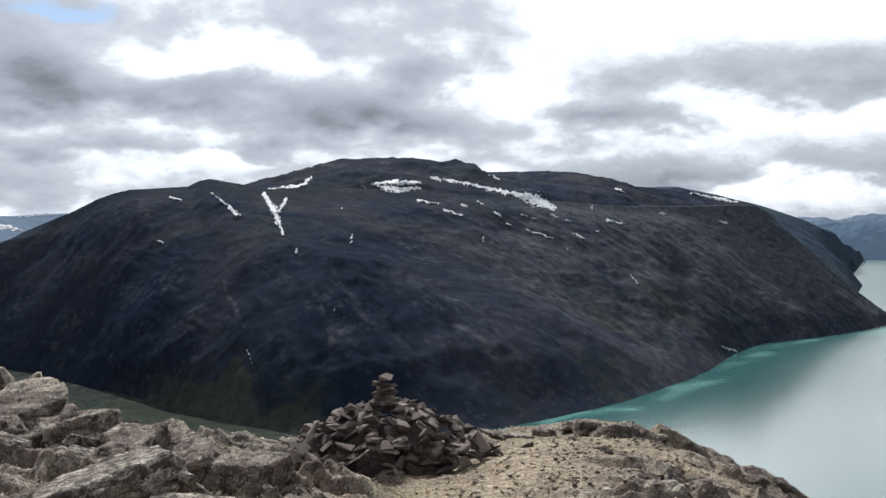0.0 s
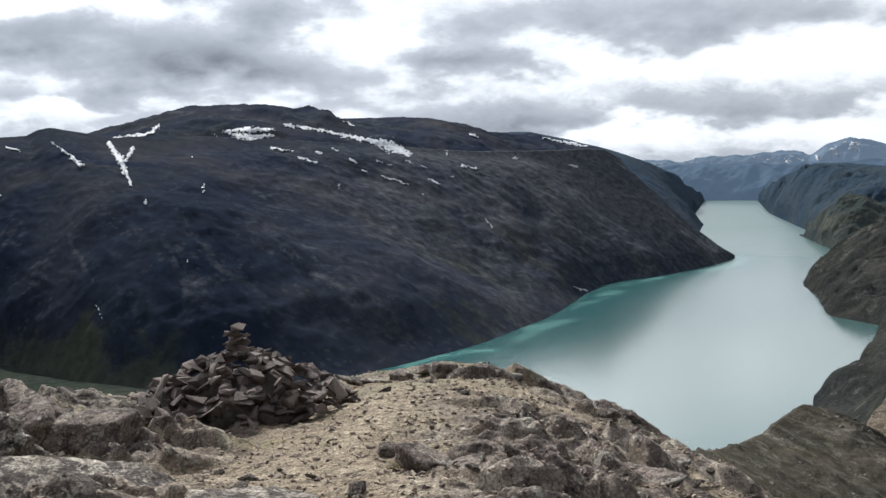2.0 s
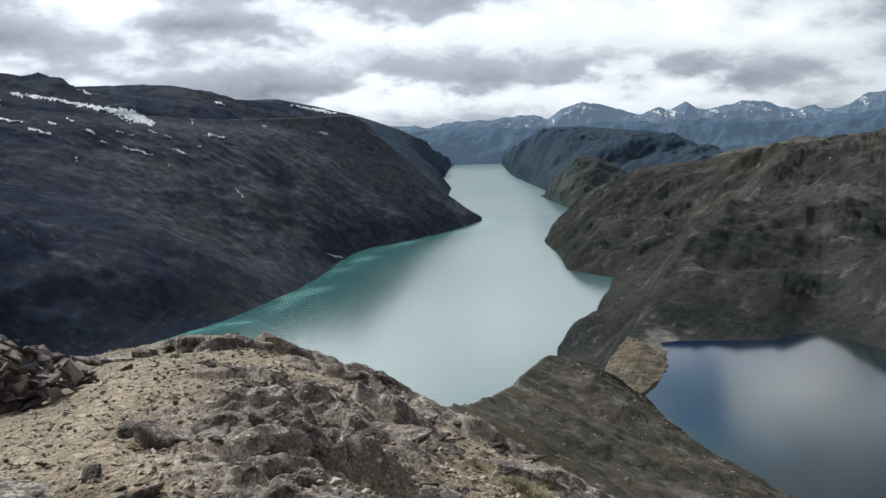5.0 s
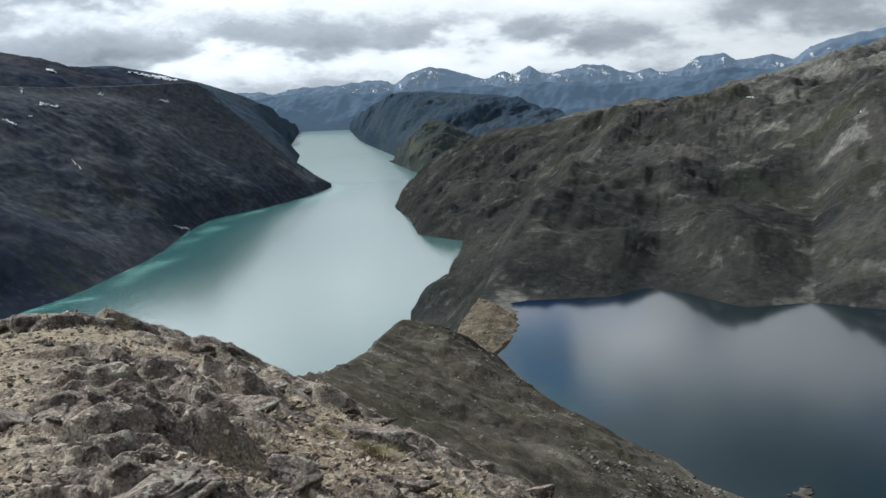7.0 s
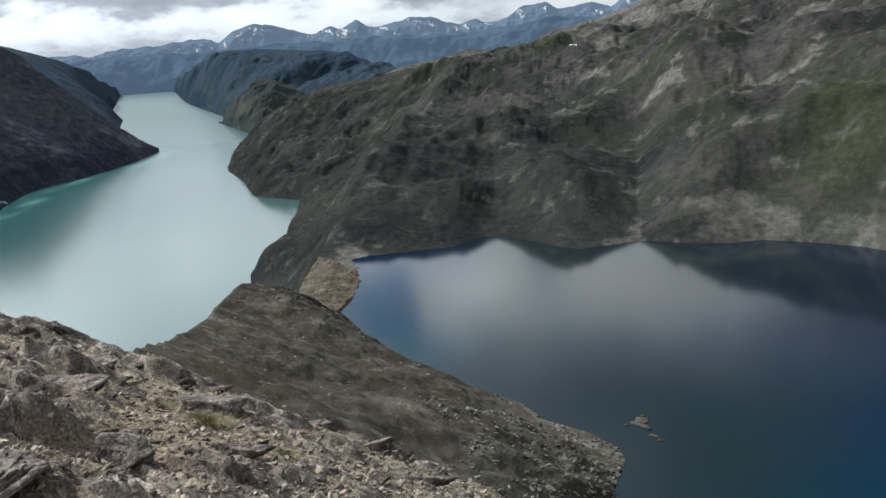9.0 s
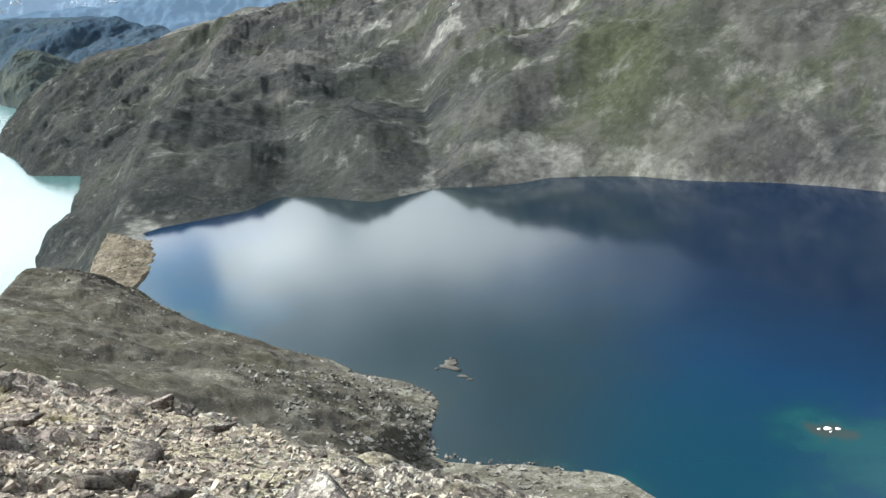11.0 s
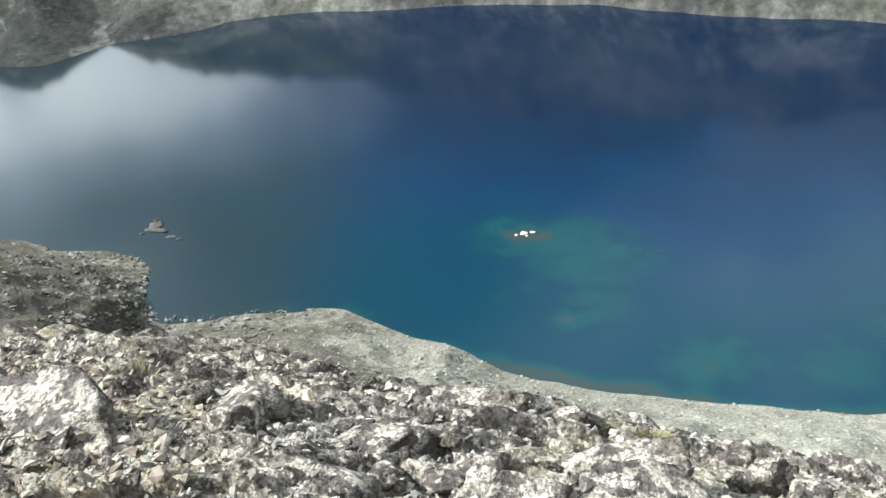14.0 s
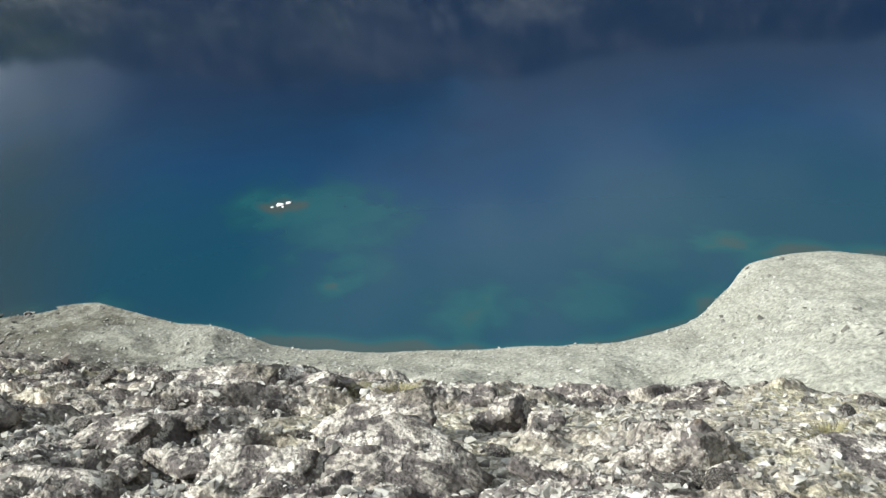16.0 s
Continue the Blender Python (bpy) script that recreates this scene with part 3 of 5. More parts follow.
def sheet(name, x0, x1, y0, y1, nx, ny, z, material, label, category, depth=None):
    xs, ys = np.meshgrid(np.linspace(x0, x1, nx), np.linspace(y0, y1, ny), indexing="ij")
    verts = np.stack([xs, ys, np.full(xs.shape, z)], -1).reshape(-1, 3)
    me = mesh_of(name, verts, grid_faces(nx, ny), material)
    if depth is not None:
        att = me.attributes.new("depth", "FLOAT", "POINT")
        att.data.foreach_set("value", depth(verts[:, 0], verts[:, 1]).astype(np.float32))
    return tagged(new(name, me), label, category, kind="structure")


# ---------------------------------------------------------------- the large structure
def lvl(points, z):
    return [(x, y, z) for x, y in points]


# southern mountain across the green lake
SOUTH_FOOT = lvl([(-1500, 1600), (-900, 1400), (-480, 1130), (-270, 930), (-120, 800), (20, 810), (141, 918), (215, 1010), (300, 1140), (372, 1288), (440, 1385), (553, 1466), (662, 1565), (735, 1650), (752, 1680)], GJ)
SOUTH_PLAN = [(-34, 1900), (-26, 1600), (-20.8, 1420), (-17.5, 1350), (-12.9, 1320), (-10.0, 1340), (-5.2, 1400), (-1.0, 1420), (3.0, 1460), (6.5, 1520), (10.0, 1600), (13.5, 1700), (17.5, 1790), (21.0, 1850), (24.05, 1850)]
# bearing and height of the crest over the eye, in degrees
SOUTH_RISE = [(-34, -4.0), (-27, -2.6), (-23.5, -1.54), (-22.4, -0.87), (-21.1, -0.29), (-19.9, 0.22), (-18.7, 0.87), (-18.1, 1.1), (-17.1, 1.35), (-15.8, 1.45), (-14.05, 1.55), (-13.5, 1.86), (-12.9, 1.99), (-12.2, 1.87), (-11.2, 1.69), (-9.8, 1.45), (-5.2, 1.5), (-1.0, 1.3), (3.0, 1.0), (6.5, 0.75), (10.0, 0.5), (13.5, 0.5), (16.2, 0.55), (17.1, 0.5), (17.6, 0.2), (18.9, -1.0), (20.5, -2.6), (22.1, -4.1), (24.05, -5.45)]
DOME_FOOT = [polar(*q) for q in [(-13, 1360, 1.0), (-9, 1390, 0.9), (-5, 1430, 0.9), (0, 1460, 0.7), (5, 1520, 0.4), (9, 1600, 0.0), (13, 1720, -0.8), (16.5, 1800, -2.3), (19, 1900, -3.6)]]
DOME_PLAN = [(-12, 1900), (-9.3, 1950), (-5.2, 2000), (-1.0, 2050), (3.0, 2080), (6.5, 2100), (9.7, 2150), (12.9, 2250), (17.8, 2350)]
DOME_RISE = [(-12, 0.6), (-9.73, 1.55), (-8.95, 1.88), (-7.7, 2.36), (-6.45, 2.71), (-5.2, 2.94), (-3.3, 3.1), (-1.33, 3.14), (-0.76, 2.98), (-0.29, 2.89), (0.48, 3.01), (1.46, 2.79), (1.95, 2.44), (2.8, 2.41), (6.0, 2.45), (7.5, 2.36), (8.6, 2.07), (9.7, 1.58), (10.3, 1.47), (11.1, 1.35), (11.8, 1.43), (12.6, 1.4), (12.94, 1.58), (13.45, 1.34), (14.5, 1.12), (15.9, 0.83), (17.1, 0.5), (17.8, 0.1)]


def crest_line(plan, rise):
    """A crest by its plan (bearing, distance) and its skyline (bearing, height over the eye)."""
    def line(n):
        q = along(plan, n)
        high = np.interp(q[:, 0], [b for b, r in rise], [r for b, r in rise])
        return np.array([polar(b, d, r) for (b, d), r in zip(q, high)])
    return line


def south_pale(grid):
    """Bare rock high up, haze put into the spur's colour, and scree that has run down the gullies."""
    x, y = grid[..., 0], grid[..., 1]
    b = np.degrees(np.arctan2(x, y))
    n = fbm(x / 90, y / 160, 5, 221)
    nu, nv = grid.shape[:2]
    u, v = np.linspace(0, 60, nu)[:, None] + 0.9 * fbm(x / 120, y / 120, 4, 223), np.linspace(0, 1.2, nv)[None, :]
    run = smooth(0.42, 0.85, fbm(u, v * 2.2 + 0 * u, 5, 225, 0.6)) * smooth(0.06, 0.2, v) * smooth(1.0, 0.7, v)
    top = 0.4 * smooth(-0.1, 0.7, v + 0.4 * n) * smooth(-8, 10, b) + 0.2 * smooth(10, 18, b)
    return np.maximum(0.25 * run, top)


def south_turf(grid):
    """Grass on the fans at the mountain's foot, and tints of it on the spur."""
    x, y, z = grid[..., 0], grid[..., 1], grid[..., 2]
    b = np.degrees(np.arctan2(x, y))
    n = fbm(x / 90, y / 160, 5, 221)
    return np.maximum(smooth(0.0, 0.9, 0.9 + 0.8 * n - (z - GJ) / 45.0) * np.exp(-((b + 11.5) / 5.0) ** 2) * 0.8, 0.28 * smooth(0.1, 0.6, fbm(x / 110, y / 110, 5, 233)) * smooth(2, 10, b))


def south_shade(grid):
    # cloud shade on the lower left of the mountain, put into its colour
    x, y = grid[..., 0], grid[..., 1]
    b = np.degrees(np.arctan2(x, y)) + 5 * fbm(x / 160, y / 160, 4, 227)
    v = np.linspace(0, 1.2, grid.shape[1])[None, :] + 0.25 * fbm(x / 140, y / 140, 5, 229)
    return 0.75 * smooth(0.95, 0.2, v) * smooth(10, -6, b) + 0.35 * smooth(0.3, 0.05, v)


south = flank(SOUTH_FOOT, crest_line(SOUTH_PLAN, SOUTH_RISE), 720, 210, 28.0, 330.0, (0.25, 0.25, 0.25, 0.25, 0.2, 0.15, -0.1, -0.35, -0.4), 0.12, 3, 0.0, 0.55, runnels=2.0, crag=(1.6, 80.0), calm=(1, 1, 1, 1, 1, 1, 0.8, 0.4, 0.25))
south_mountain = terrain("mountain", south, MAT_SOUTH, "rocky mountain across the lake, cloud shade in its colour, with snow patches", "mountain", south_pale(south), south_shade(south), south_turf(south))

dome = flank(DOME_FOOT, crest_line(DOME_PLAN, DOME_RISE), 440, 100, 24.0, 240.0, 0.45, 0.3, 5, 0.0, 0.5, crag=(4.0, 60.0))
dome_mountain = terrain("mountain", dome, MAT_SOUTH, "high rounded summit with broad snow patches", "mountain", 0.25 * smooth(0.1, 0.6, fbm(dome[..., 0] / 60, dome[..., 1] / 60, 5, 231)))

# its continuation up the lake
SOUTH_FAR_FOOT = lvl([(600, 1700), (760, 1860), (813, 1948), (925, 2262), (1050, 2544), (1128, 2817), (1325, 3253), (1638, 3954), (1760, 4250)], GJ)
SOUTH_FAR_CREST = [polar(*q) for q in [(6, 2350, 1.9), (10.5, 2450, 1.55), (13.0, 2600, 1.55), (16.0, 2800, 0.85), (18.0, 3000, 0.3), (19.55, 3200, -0.27), (20.6, 3450, -0.83), (21.66, 3850, -1.6), (22.35, 4250, -2.15)]]
south_far = flank(SOUTH_FAR_FOOT, SOUTH_FAR_CREST, 280, 100, 22.0, 300.0, 0.3, 0.3, 8, 0.2, 0.5, runnels=1.5)
terrain("mountain", south_far, MAT_SOUTH_FAR, "mountain spurs falling to the lake shore with haze blue in their colour", "mountain")

# northern mountain over both lakes
NORTH_FOOT = lvl([(1010, 1720), (957, 1656), (800, 1480), (689, 1319), (631, 1162), (577, 1043), (592, 945), (560, 862), (448, 762), (372, 690)], GJ) + [(328, 585, -165), (262, 450, -140), (210, 340, -97), (190, 302, BE + 1), (203, 288, BE), (231, 278, BE), (252, 281, BE), (257, 262, BE), (256, 237, BE), (276, 227, BE), (282, 204, BE), (299, 192, BE), (306, 172, BE), (307, 112, BE), (302, 72, BE), (282, 26, BE), (271, -12, BE), (268, -70, BE), (285, -160, BE), (320, -300, BE)]
NORTH_CREST = [polar(*q) for q in [(29.9, 2000, -5.1), (30.4, 1930, -4.8), (31.2, 1800, -4.0), (32.0, 1700, -3.4), (32.8, 1620, -2.8), (33.6, 1560, -2.6), (34.4, 1500, -2.6), (34.9, 1490, -2.55), (35.5, 1480, -2.5), (37.0, 1480, -2.25), (38.5, 1480, -2.0), (39.8, 1450, -1.85), (41.0, 1420, -1.72), (42.3, 1400, -1.6), (43.5, 1380, -1.4), (44.8, 1350, -1.2), (46.2, 1320, -0.85), (47.6, 1300, -0.55), (49.2, 1270, -0.1), (51.0, 1250, 0.25), (53.0, 1230, 0.85), (55.5, 1200, 1.6), (58.5, 1180, 2.8), (63.0, 1150, 4.2), (69, 1100, 6.0), (76, 1050, 7.5), (84, 1000, 7.0), (93, 950, 4.2), (104, 900, 1.8), (118, 900, 0.6)]]


def north_pale(grid):
    x, y = grid[..., 0], grid[..., 1]
    b = np.degrees(np.arctan2(x, y))
    n = fbm(x / 38, y / 38, 6, 201, 0.6)
    low = np.degrees(np.arctan2(grid[..., 2] - EYE, np.hypot(x, y)))
    fans = 0 * n
    for fb, fe, wb, we in ((57.5, -11.3, 3.2, 1.1), (54.5, -10.2, 2.4, 0.6), (61.5, -11.4, 2.2, 0.9), (33.9, -12.7, 1.0, 0.8), (87.0, -12.0, 4.0, 2.4)):
        fans = np.maximum(fans, 1.25 - np.hypot((b - fb) / wb, (low - fe) / we) + 0.8 * n)
    wide = fbm(x / 90, y / 90, 6, 203, 0.6)
    up = np.linspace(0, 1.3, grid.shape[1])[None, :] + 0 * n
    # sunlight on the upper slope, put into the pale share
    high = smooth(0.35, 0.95, up + 0.5 * wide) * smooth(40, 50, b) * (0.6 - 0.5 * smooth(53, 60, b))
    nu, nv = grid.shape[:2]
    u, v = np.linspace(0, 70, nu)[:, None] + 1.2 * fbm(x / 60, y / 60, 4, 205), np.linspace(0, 1.3, nv)[None, :]
    run = smooth(0.1, 0.7, fbm(u, v * 3.0 + 0 * u, 5, 207, 0.62)) * smooth(50, 66, b) * 0.22
    rocks = smooth(0.25, 0.75, fbm(x / 24, y / 24, 5, 209, 0.62) + 0.3 * wide) * (0.24 + 0.25 * smooth(42, 54, b) - 0.28 * smooth(57, 66, b))
    strand = smooth(9, 1, grid[..., 2] - BE + 5 * n) * smooth(54, 62, b) * 0.28
    return np.maximum(np.maximum(np.maximum(np.maximum(fans, strand), high), run), np.maximum(rocks, smooth(-0.3, 0.5, wide) * smooth(46, 58, b) * 0.06))


def north_scrub_shade(grid):
    """Scrub and painted cloud shade on the slope over the green lake and low down over the blue one."""
    x, y = grid[..., 0], grid[..., 1]
    b = np.degrees(np.arctan2(x, y)) + 3 * fbm(x / 80, y / 80, 4, 241)
    v = np.linspace(0, 1.3, grid.shape[1])[None, :] + 0.2 * fbm(x / 70, y / 70, 5, 243)
    return np.maximum(0.6 * smooth(42, 32, b) * smooth(1.1, 0.6, v), 0.6 * smooth(0.5, 0.12, v) * smooth(60, 44, b))


def north_turf(grid):
    x, y = grid[..., 0], grid[..., 1]
    b = np.degrees(np.arctan2(x, y))
    v = np.linspace(0, 1.3, grid.shape[1])[None, :]
    spots = np.exp(-((b - 61.5) / 2.6) ** 2 - ((v - 0.10) / 0.07) ** 2)
    return np.maximum(0.9 * spots, 0.35 * smooth(0.05, 0.5, fbm(x / 32, y / 32, 5, 247, 0.6)) * smooth(40, 56, b))


north = flank(NORTH_FOOT, NORTH_CREST, 800, 260, 36.0, 165.0, (0.1, 0.1, 0.1, 0.2, 0.2, 0.2), 0.3, 15, 0.15, 0.5, 12.0, 0.08, brow=(1.0, 1.1, 1.3, 0.98, 0.78, 0.68, 0.70, 1.2), lean=0.35, crag=(1.5, 34.0), knolls=(11.0, 85.0))
# a steep hump above the lake
hump = np.exp(-((north[..., 0] - 291) ** 2 + (north[..., 1] - 278) ** 2) / 420.0)
north[..., 2] += 9.0 * hump
# low benches along the shore
around = np.degrees(np.arctan2(north[..., 0], north[..., 1]))
bench = np.interp(around, [34, 38, 40.5, 42.5, 44.5, 46.5, 48.5, 50.5, 52.5, 55], [1, 1, 0.95, 0.68, 0.85, 0.78, 0.6, 0.48, 0.9, 1])
bench = bench + (1 - bench) * np.maximum(smooth(450, 720, np.hypot(north[..., 0], north[..., 1])), smooth(330, 450, north[..., 1]))
north[..., 2] = np.where(north[..., 2] > BE, BE + (north[..., 2] - BE) * bench, north[..., 2])
north_mountain = terrain("mountain", north, MAT_NORTH, "brown and mossy rock mountainside above the blue lake", "mountain", north_pale(north), north_scrub_shade(north), north_turf(north))

# hills on the far side of the inlet
HILL_FOOT = lvl([(1809, 3828), (1451, 2990), (1215, 2330), (1130, 2080), (1105, 1930), (1120, 1800), (1180, 1720), (1300, 1650)], GJ)
HILL_CREST = [polar(*q) for q in [(25.4, 4350, -2.2), (26.0, 3700, -1.6), (26.6, 3500, -1.05), (27.4, 3250, -0.65), (28.2, 3100, -0.45), (29.8, 2950, -0.4), (31.2, 2850, -0.55), (32.6, 2800, -0.7), (34.2, 2700, -0.82), (35.1, 2550, -1.25), (37.0, 2400, -2.1)]]
hill = flank(HILL_FOOT, HILL_CREST, 320, 130, 60.0, 260.0, 0.4, 0.3, 21, 0.12, 0.55)
terrain("hill", hill, MAT_HILL, "hill rising from the lake with haze blue in its colour", "hill")
SPUR_FOOT = lvl([(1100, 2120), (1060, 2000), (1010, 1850), (985, 1740), (1040, 1690), (1200, 1690)], GJ)
SPUR_CREST = [polar(*q) for q in [(28.0, 2280, -3.6), (28.8, 2200, -2.8), (29.7, 2150, -2.05), (30.6, 2150, -2.15), (31.6, 2150, -2.6), (33.0, 2120, -3.3)]]
spur = flank(SPUR_FOOT, SPUR_CREST, 180, 90, 26.0, 120.0, 0.4, 0.3, 27, 0.4, 0.45)
terrain("hill", spur, MAT_SPUR, "olive green spur below the hazed hill", "hill")

KNOLL = [(35.5, 1950, -2.9), (37.0, 1900, -2.15), (38.5, 1850, -1.75), (40.0, 1820, -1.5), (41.4, 1800, -1.22), (42.6, 1780, -1.4), (44.0, 1750, -1.2), (46.0, 1720, -1.3)]
knoll = flank([polar(b, d - 330, r - 2.2) for b, d, r in KNOLL], [polar(*q) for q in KNOLL], 240, 70, 14.0, 120.0, 0.5, 0.2, 29, 0.4, 0.5)
terrain("hill", knoll, MAT_NORTH, "low brown rocky knoll behind the mountain's shoulder", "hill", np.full(knoll.shape[:2], 0.35))

# far ranges, behind the end of the lake
PEAKS = [(10, 0.3), (15, 0.1), (19.9, -0.16), (21.4, -0.27), (22.3, -0.10), (24.2, -0.01), (25.4, 0.10), (27.0, 0.26), (27.9, 0.01), (28.6, 0.45), (29.5, 0.81), (30.4, 0.78), (32.0, 0.33), (32.9, 0.14), (33.9, 0.47), (34.5, 0.30), (35.4, 0.75), (36.1, 0.33), (37.3, 0.44), (38.9, 0.75), (40.1, 0.40), (41.0, 0.15), (41.9, 0.33), (42.5, 0.10), (43.7, 0.35), (44.6, 0.92), (45.8, 1.02), (46.4, 0.64), (48.2, 0.83), (49.3, 0.58), (50.4, 1.26), (52.6, 1.82), (54.2, 2.07), (55.5, 2.56), (60, 2.0)]
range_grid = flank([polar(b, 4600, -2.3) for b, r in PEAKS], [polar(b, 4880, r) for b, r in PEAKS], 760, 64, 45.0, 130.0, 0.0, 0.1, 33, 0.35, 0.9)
range_back = terrain("backdrop", range_grid, MAT_FAR, "far mountain range with haze blue in its colour and snow streaks", "mountains")
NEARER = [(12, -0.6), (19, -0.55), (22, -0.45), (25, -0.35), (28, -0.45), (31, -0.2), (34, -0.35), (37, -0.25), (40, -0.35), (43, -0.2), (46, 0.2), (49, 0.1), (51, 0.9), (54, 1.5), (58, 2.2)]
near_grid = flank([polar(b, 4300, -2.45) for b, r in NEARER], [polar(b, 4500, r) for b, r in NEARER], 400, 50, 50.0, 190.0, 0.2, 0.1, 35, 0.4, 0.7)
terrain("backdrop", near_grid, MAT_NEARER, "nearer row of far mountains with haze blue in their colour", "mountains")
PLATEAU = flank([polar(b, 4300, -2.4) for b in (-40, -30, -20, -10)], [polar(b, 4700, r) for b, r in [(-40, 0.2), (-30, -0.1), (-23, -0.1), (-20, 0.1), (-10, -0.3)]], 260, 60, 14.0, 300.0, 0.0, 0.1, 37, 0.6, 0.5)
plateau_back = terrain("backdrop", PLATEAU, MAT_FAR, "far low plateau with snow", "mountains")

# middle ridge, falling to the blue lake
RIDGE_CREST = [polar(*q) for q in [(34.6, 252, -17.1), (32.6, 252, -15.5), (30.6, 248, -13.85), (28.9, 242, -13.35), (27.7, 234, -13.2), (26.8, 222, -13.85), (25.4, 187, -15.0), (23.5, 155, -15.8), (21.6, 120, -16.1), (15.5, 72, -21.3)]] + [(11, 52, -20), (7, 42, -15), (4, 34, -11), (2, 25, -8), (0, 15, -7), (0, 8, -6.5), (0, 2, -6.5), (0, -4, -6.5), (0, -8, -6.5), (0, -12, -6.5), (0, -18, -6.5), (0, -26, -6.5), (0, -36, -7), (0, -60, -8), (0, -120, -12), (0, -260, -20)]
RIDGE_FOOT = lvl([(151, 238), (147, 221), (143, 206), (141, 193), (138.5, 178), (138, 160), (138, 147), (135, 135), (135.5, 122), (131, 112), (118.5, 104.5), (115, 97.5), (119, 85), (121, 69), (115, 56), (113.6, 49), (108.5, 39.5), (106, 27), (105.9, 8), (106.2, -6), (109.5, -15), (116, -20.4), (123, -25), (125.5, -37), (112, -80), (120, -260)], BE)
ridge = flank(RIDGE_FOOT, RIDGE_CREST, 680, 200, 4.0, 30.0, (0.15, 0.15, 0.0, -0.3, -0.35, -0.3, -0.3), 0.02, 44, 0.2, 0.4, 6.0, 0.2, lean=0.2, brow=(1, 1, 1, 1.25, 1.6, 1.25, 1, 1, 1, 1, 1))
rx, ry = ridge[..., 0].copy(), ridge[..., 1].copy()
over = ridge[..., 2] - BE
near_spit = np.exp(-((rx - 122) ** 2 + (ry - 108) ** 2) / 300.0)
# ledges, then broken stone
ridge[..., 2] += 0.32 * fbm(rx / 5, ry / 5, 6, 46, 0.62) * smooth(0.3, 3, over) * (1 + near_spit)
crumble = (0.3 + 0.8 * near_spit) * smooth(-0.5, 1.5, over)
ridge[..., 0] += crumble * fbm(ry / 5.5, rx / 5.5, 6, 47, 0.62)
ridge[..., 1] += crumble * fbm(rx / 5.5 + 7, ry / 5.5, 6, 49, 0.62)
ridge[..., 2] += (0.17 + 0.16 * near_spit) * ridged(rx / 2.2, ry / 2.2, 5, 51, 0.62) * smooth(0.2, 1.5, over)
turn = np.degrees(np.arctan2(rx, ry)) + 4 * fbm(rx / 14, ry / 14, 4, 210)
rubble = 0.22 * smooth(0.2, 0.6, fbm(rx / 9, ry / 9, 5, 211, 0.6))
terrain("ridge", ridge, MAT_RIDGE, "grey brown grassy ridge sloping to the blue lake", "ridge", np.maximum(rubble, 0.1 * near_spit + 0.12 * smooth(46, 54, turn) + 0.38 * smooth(57, 65, turn) + 0.5 * smooth(66, 86, turn)) + 0.15 * smooth(1.6, 0.3, over + 2.0 * fbm(rx / 7, ry / 7, 4, 213)))
RIDGE_WEST = [(x - 16 - 0.03 * y, y + 16 + 0.06 * y, GJ - 5) for x, y, z in RIDGE_CREST]
west = flank(RIDGE_WEST, [(x, y, z - 0.6) for x, y, z in RIDGE_CREST], 200, 60, 4.0, 30.0, 0.0, 0.0, 48, 0.1, 0.5, lean=0.1)
terrain("ridge", west, MAT_RIDGE, "steep grey cliff side of the ridge above the green lake", "ridge", np.zeros(west.shape[:2]))


def across(lines, nu, nv, rough_h, rough_size, seed):
    """A sheet over several lines that keep in step, from one to the next."""
    smooth_lines = [along(q, nu) for q in lines]
    cols = []
    for p, q in zip(smooth_lines, smooth_lines[1:]):
        for f in np.linspace(0, 1, nv, endpoint=False):
            cols.append(p * (1 - f) + q * f)
    cols.append(smooth_lines[-1])
    grid = np.stack(cols, 1)
    grid[..., 2] += fbm(grid[..., 0] / rough_size, grid[..., 1] / rough_size, 5, seed) * rough_h
    return grid


isthmus = across([[(126, 255, GJ - 5), (140, 276, GJ - 5), (155, 294, GJ - 5), (174, 310, GJ - 5)],
                  [(140, 240, BE + 1), (153, 257, BE + 0.6), (167, 276, BE + 0.6), (187, 297, BE + 2)],
                  [(148, 239, BE + 2), (161, 254, BE + 1.6), (173, 269, BE + 1.6), (187, 285, BE + 2)],
                  [(153, 236, BE + 1), (168, 249, BE + 0.3), (180, 263, BE + 0.3), (190, 279, BE + 0.3)],
                  [(157, 233, BE - 4), (172, 246, BE - 4), (186, 259, BE - 4), (200, 275, BE - 4)]], 140, 30, 0.8, 8.0, 52)
terrain("isthmus", isthmus, MAT_BANK, "pale bare isthmus between the two lakes", "isthmus")

# water, valley floor and the ground under all
sheet("ground", -4900, 4900, -4900, 4900, 60, 60, GJ - 14, MAT_VALLEY, "low ground reaching to the horizon", "ground")


def gj_depth(x, y):
    """0 in the pale currents along the southern bank, a third in the darker water between them, 1 out in the lake."""
    off = np.full(x.shape, 9999.0)
    for px, py, _ in along(SOUTH_FOOT[4:], 160):
        off = np.minimum(off, np.hypot(x - px, y - py))
    bend = 26 * fbm(x / 130, y / 130, 4, 5)
    band = 0.5 + 0.5 * np.sin((off + bend) / 11.0)
    lines = smooth(0.72, 0.98, band) * smooth(-0.25, 0.25, fbm(x / 90 + 9, y / 90, 3, 6))
    out = 0.35 + 0.65 * smooth(35, 130, off + 1.5 * bend)
    return np.clip(out - 0.33 * lines * smooth(190, 60, off), 0, 1)


sheet("water", -300, 2600, 100, 4600, 240, 300, GJ, MAT_GJ, "milky green lake reflecting bright clouds", "lake", gj_depth)
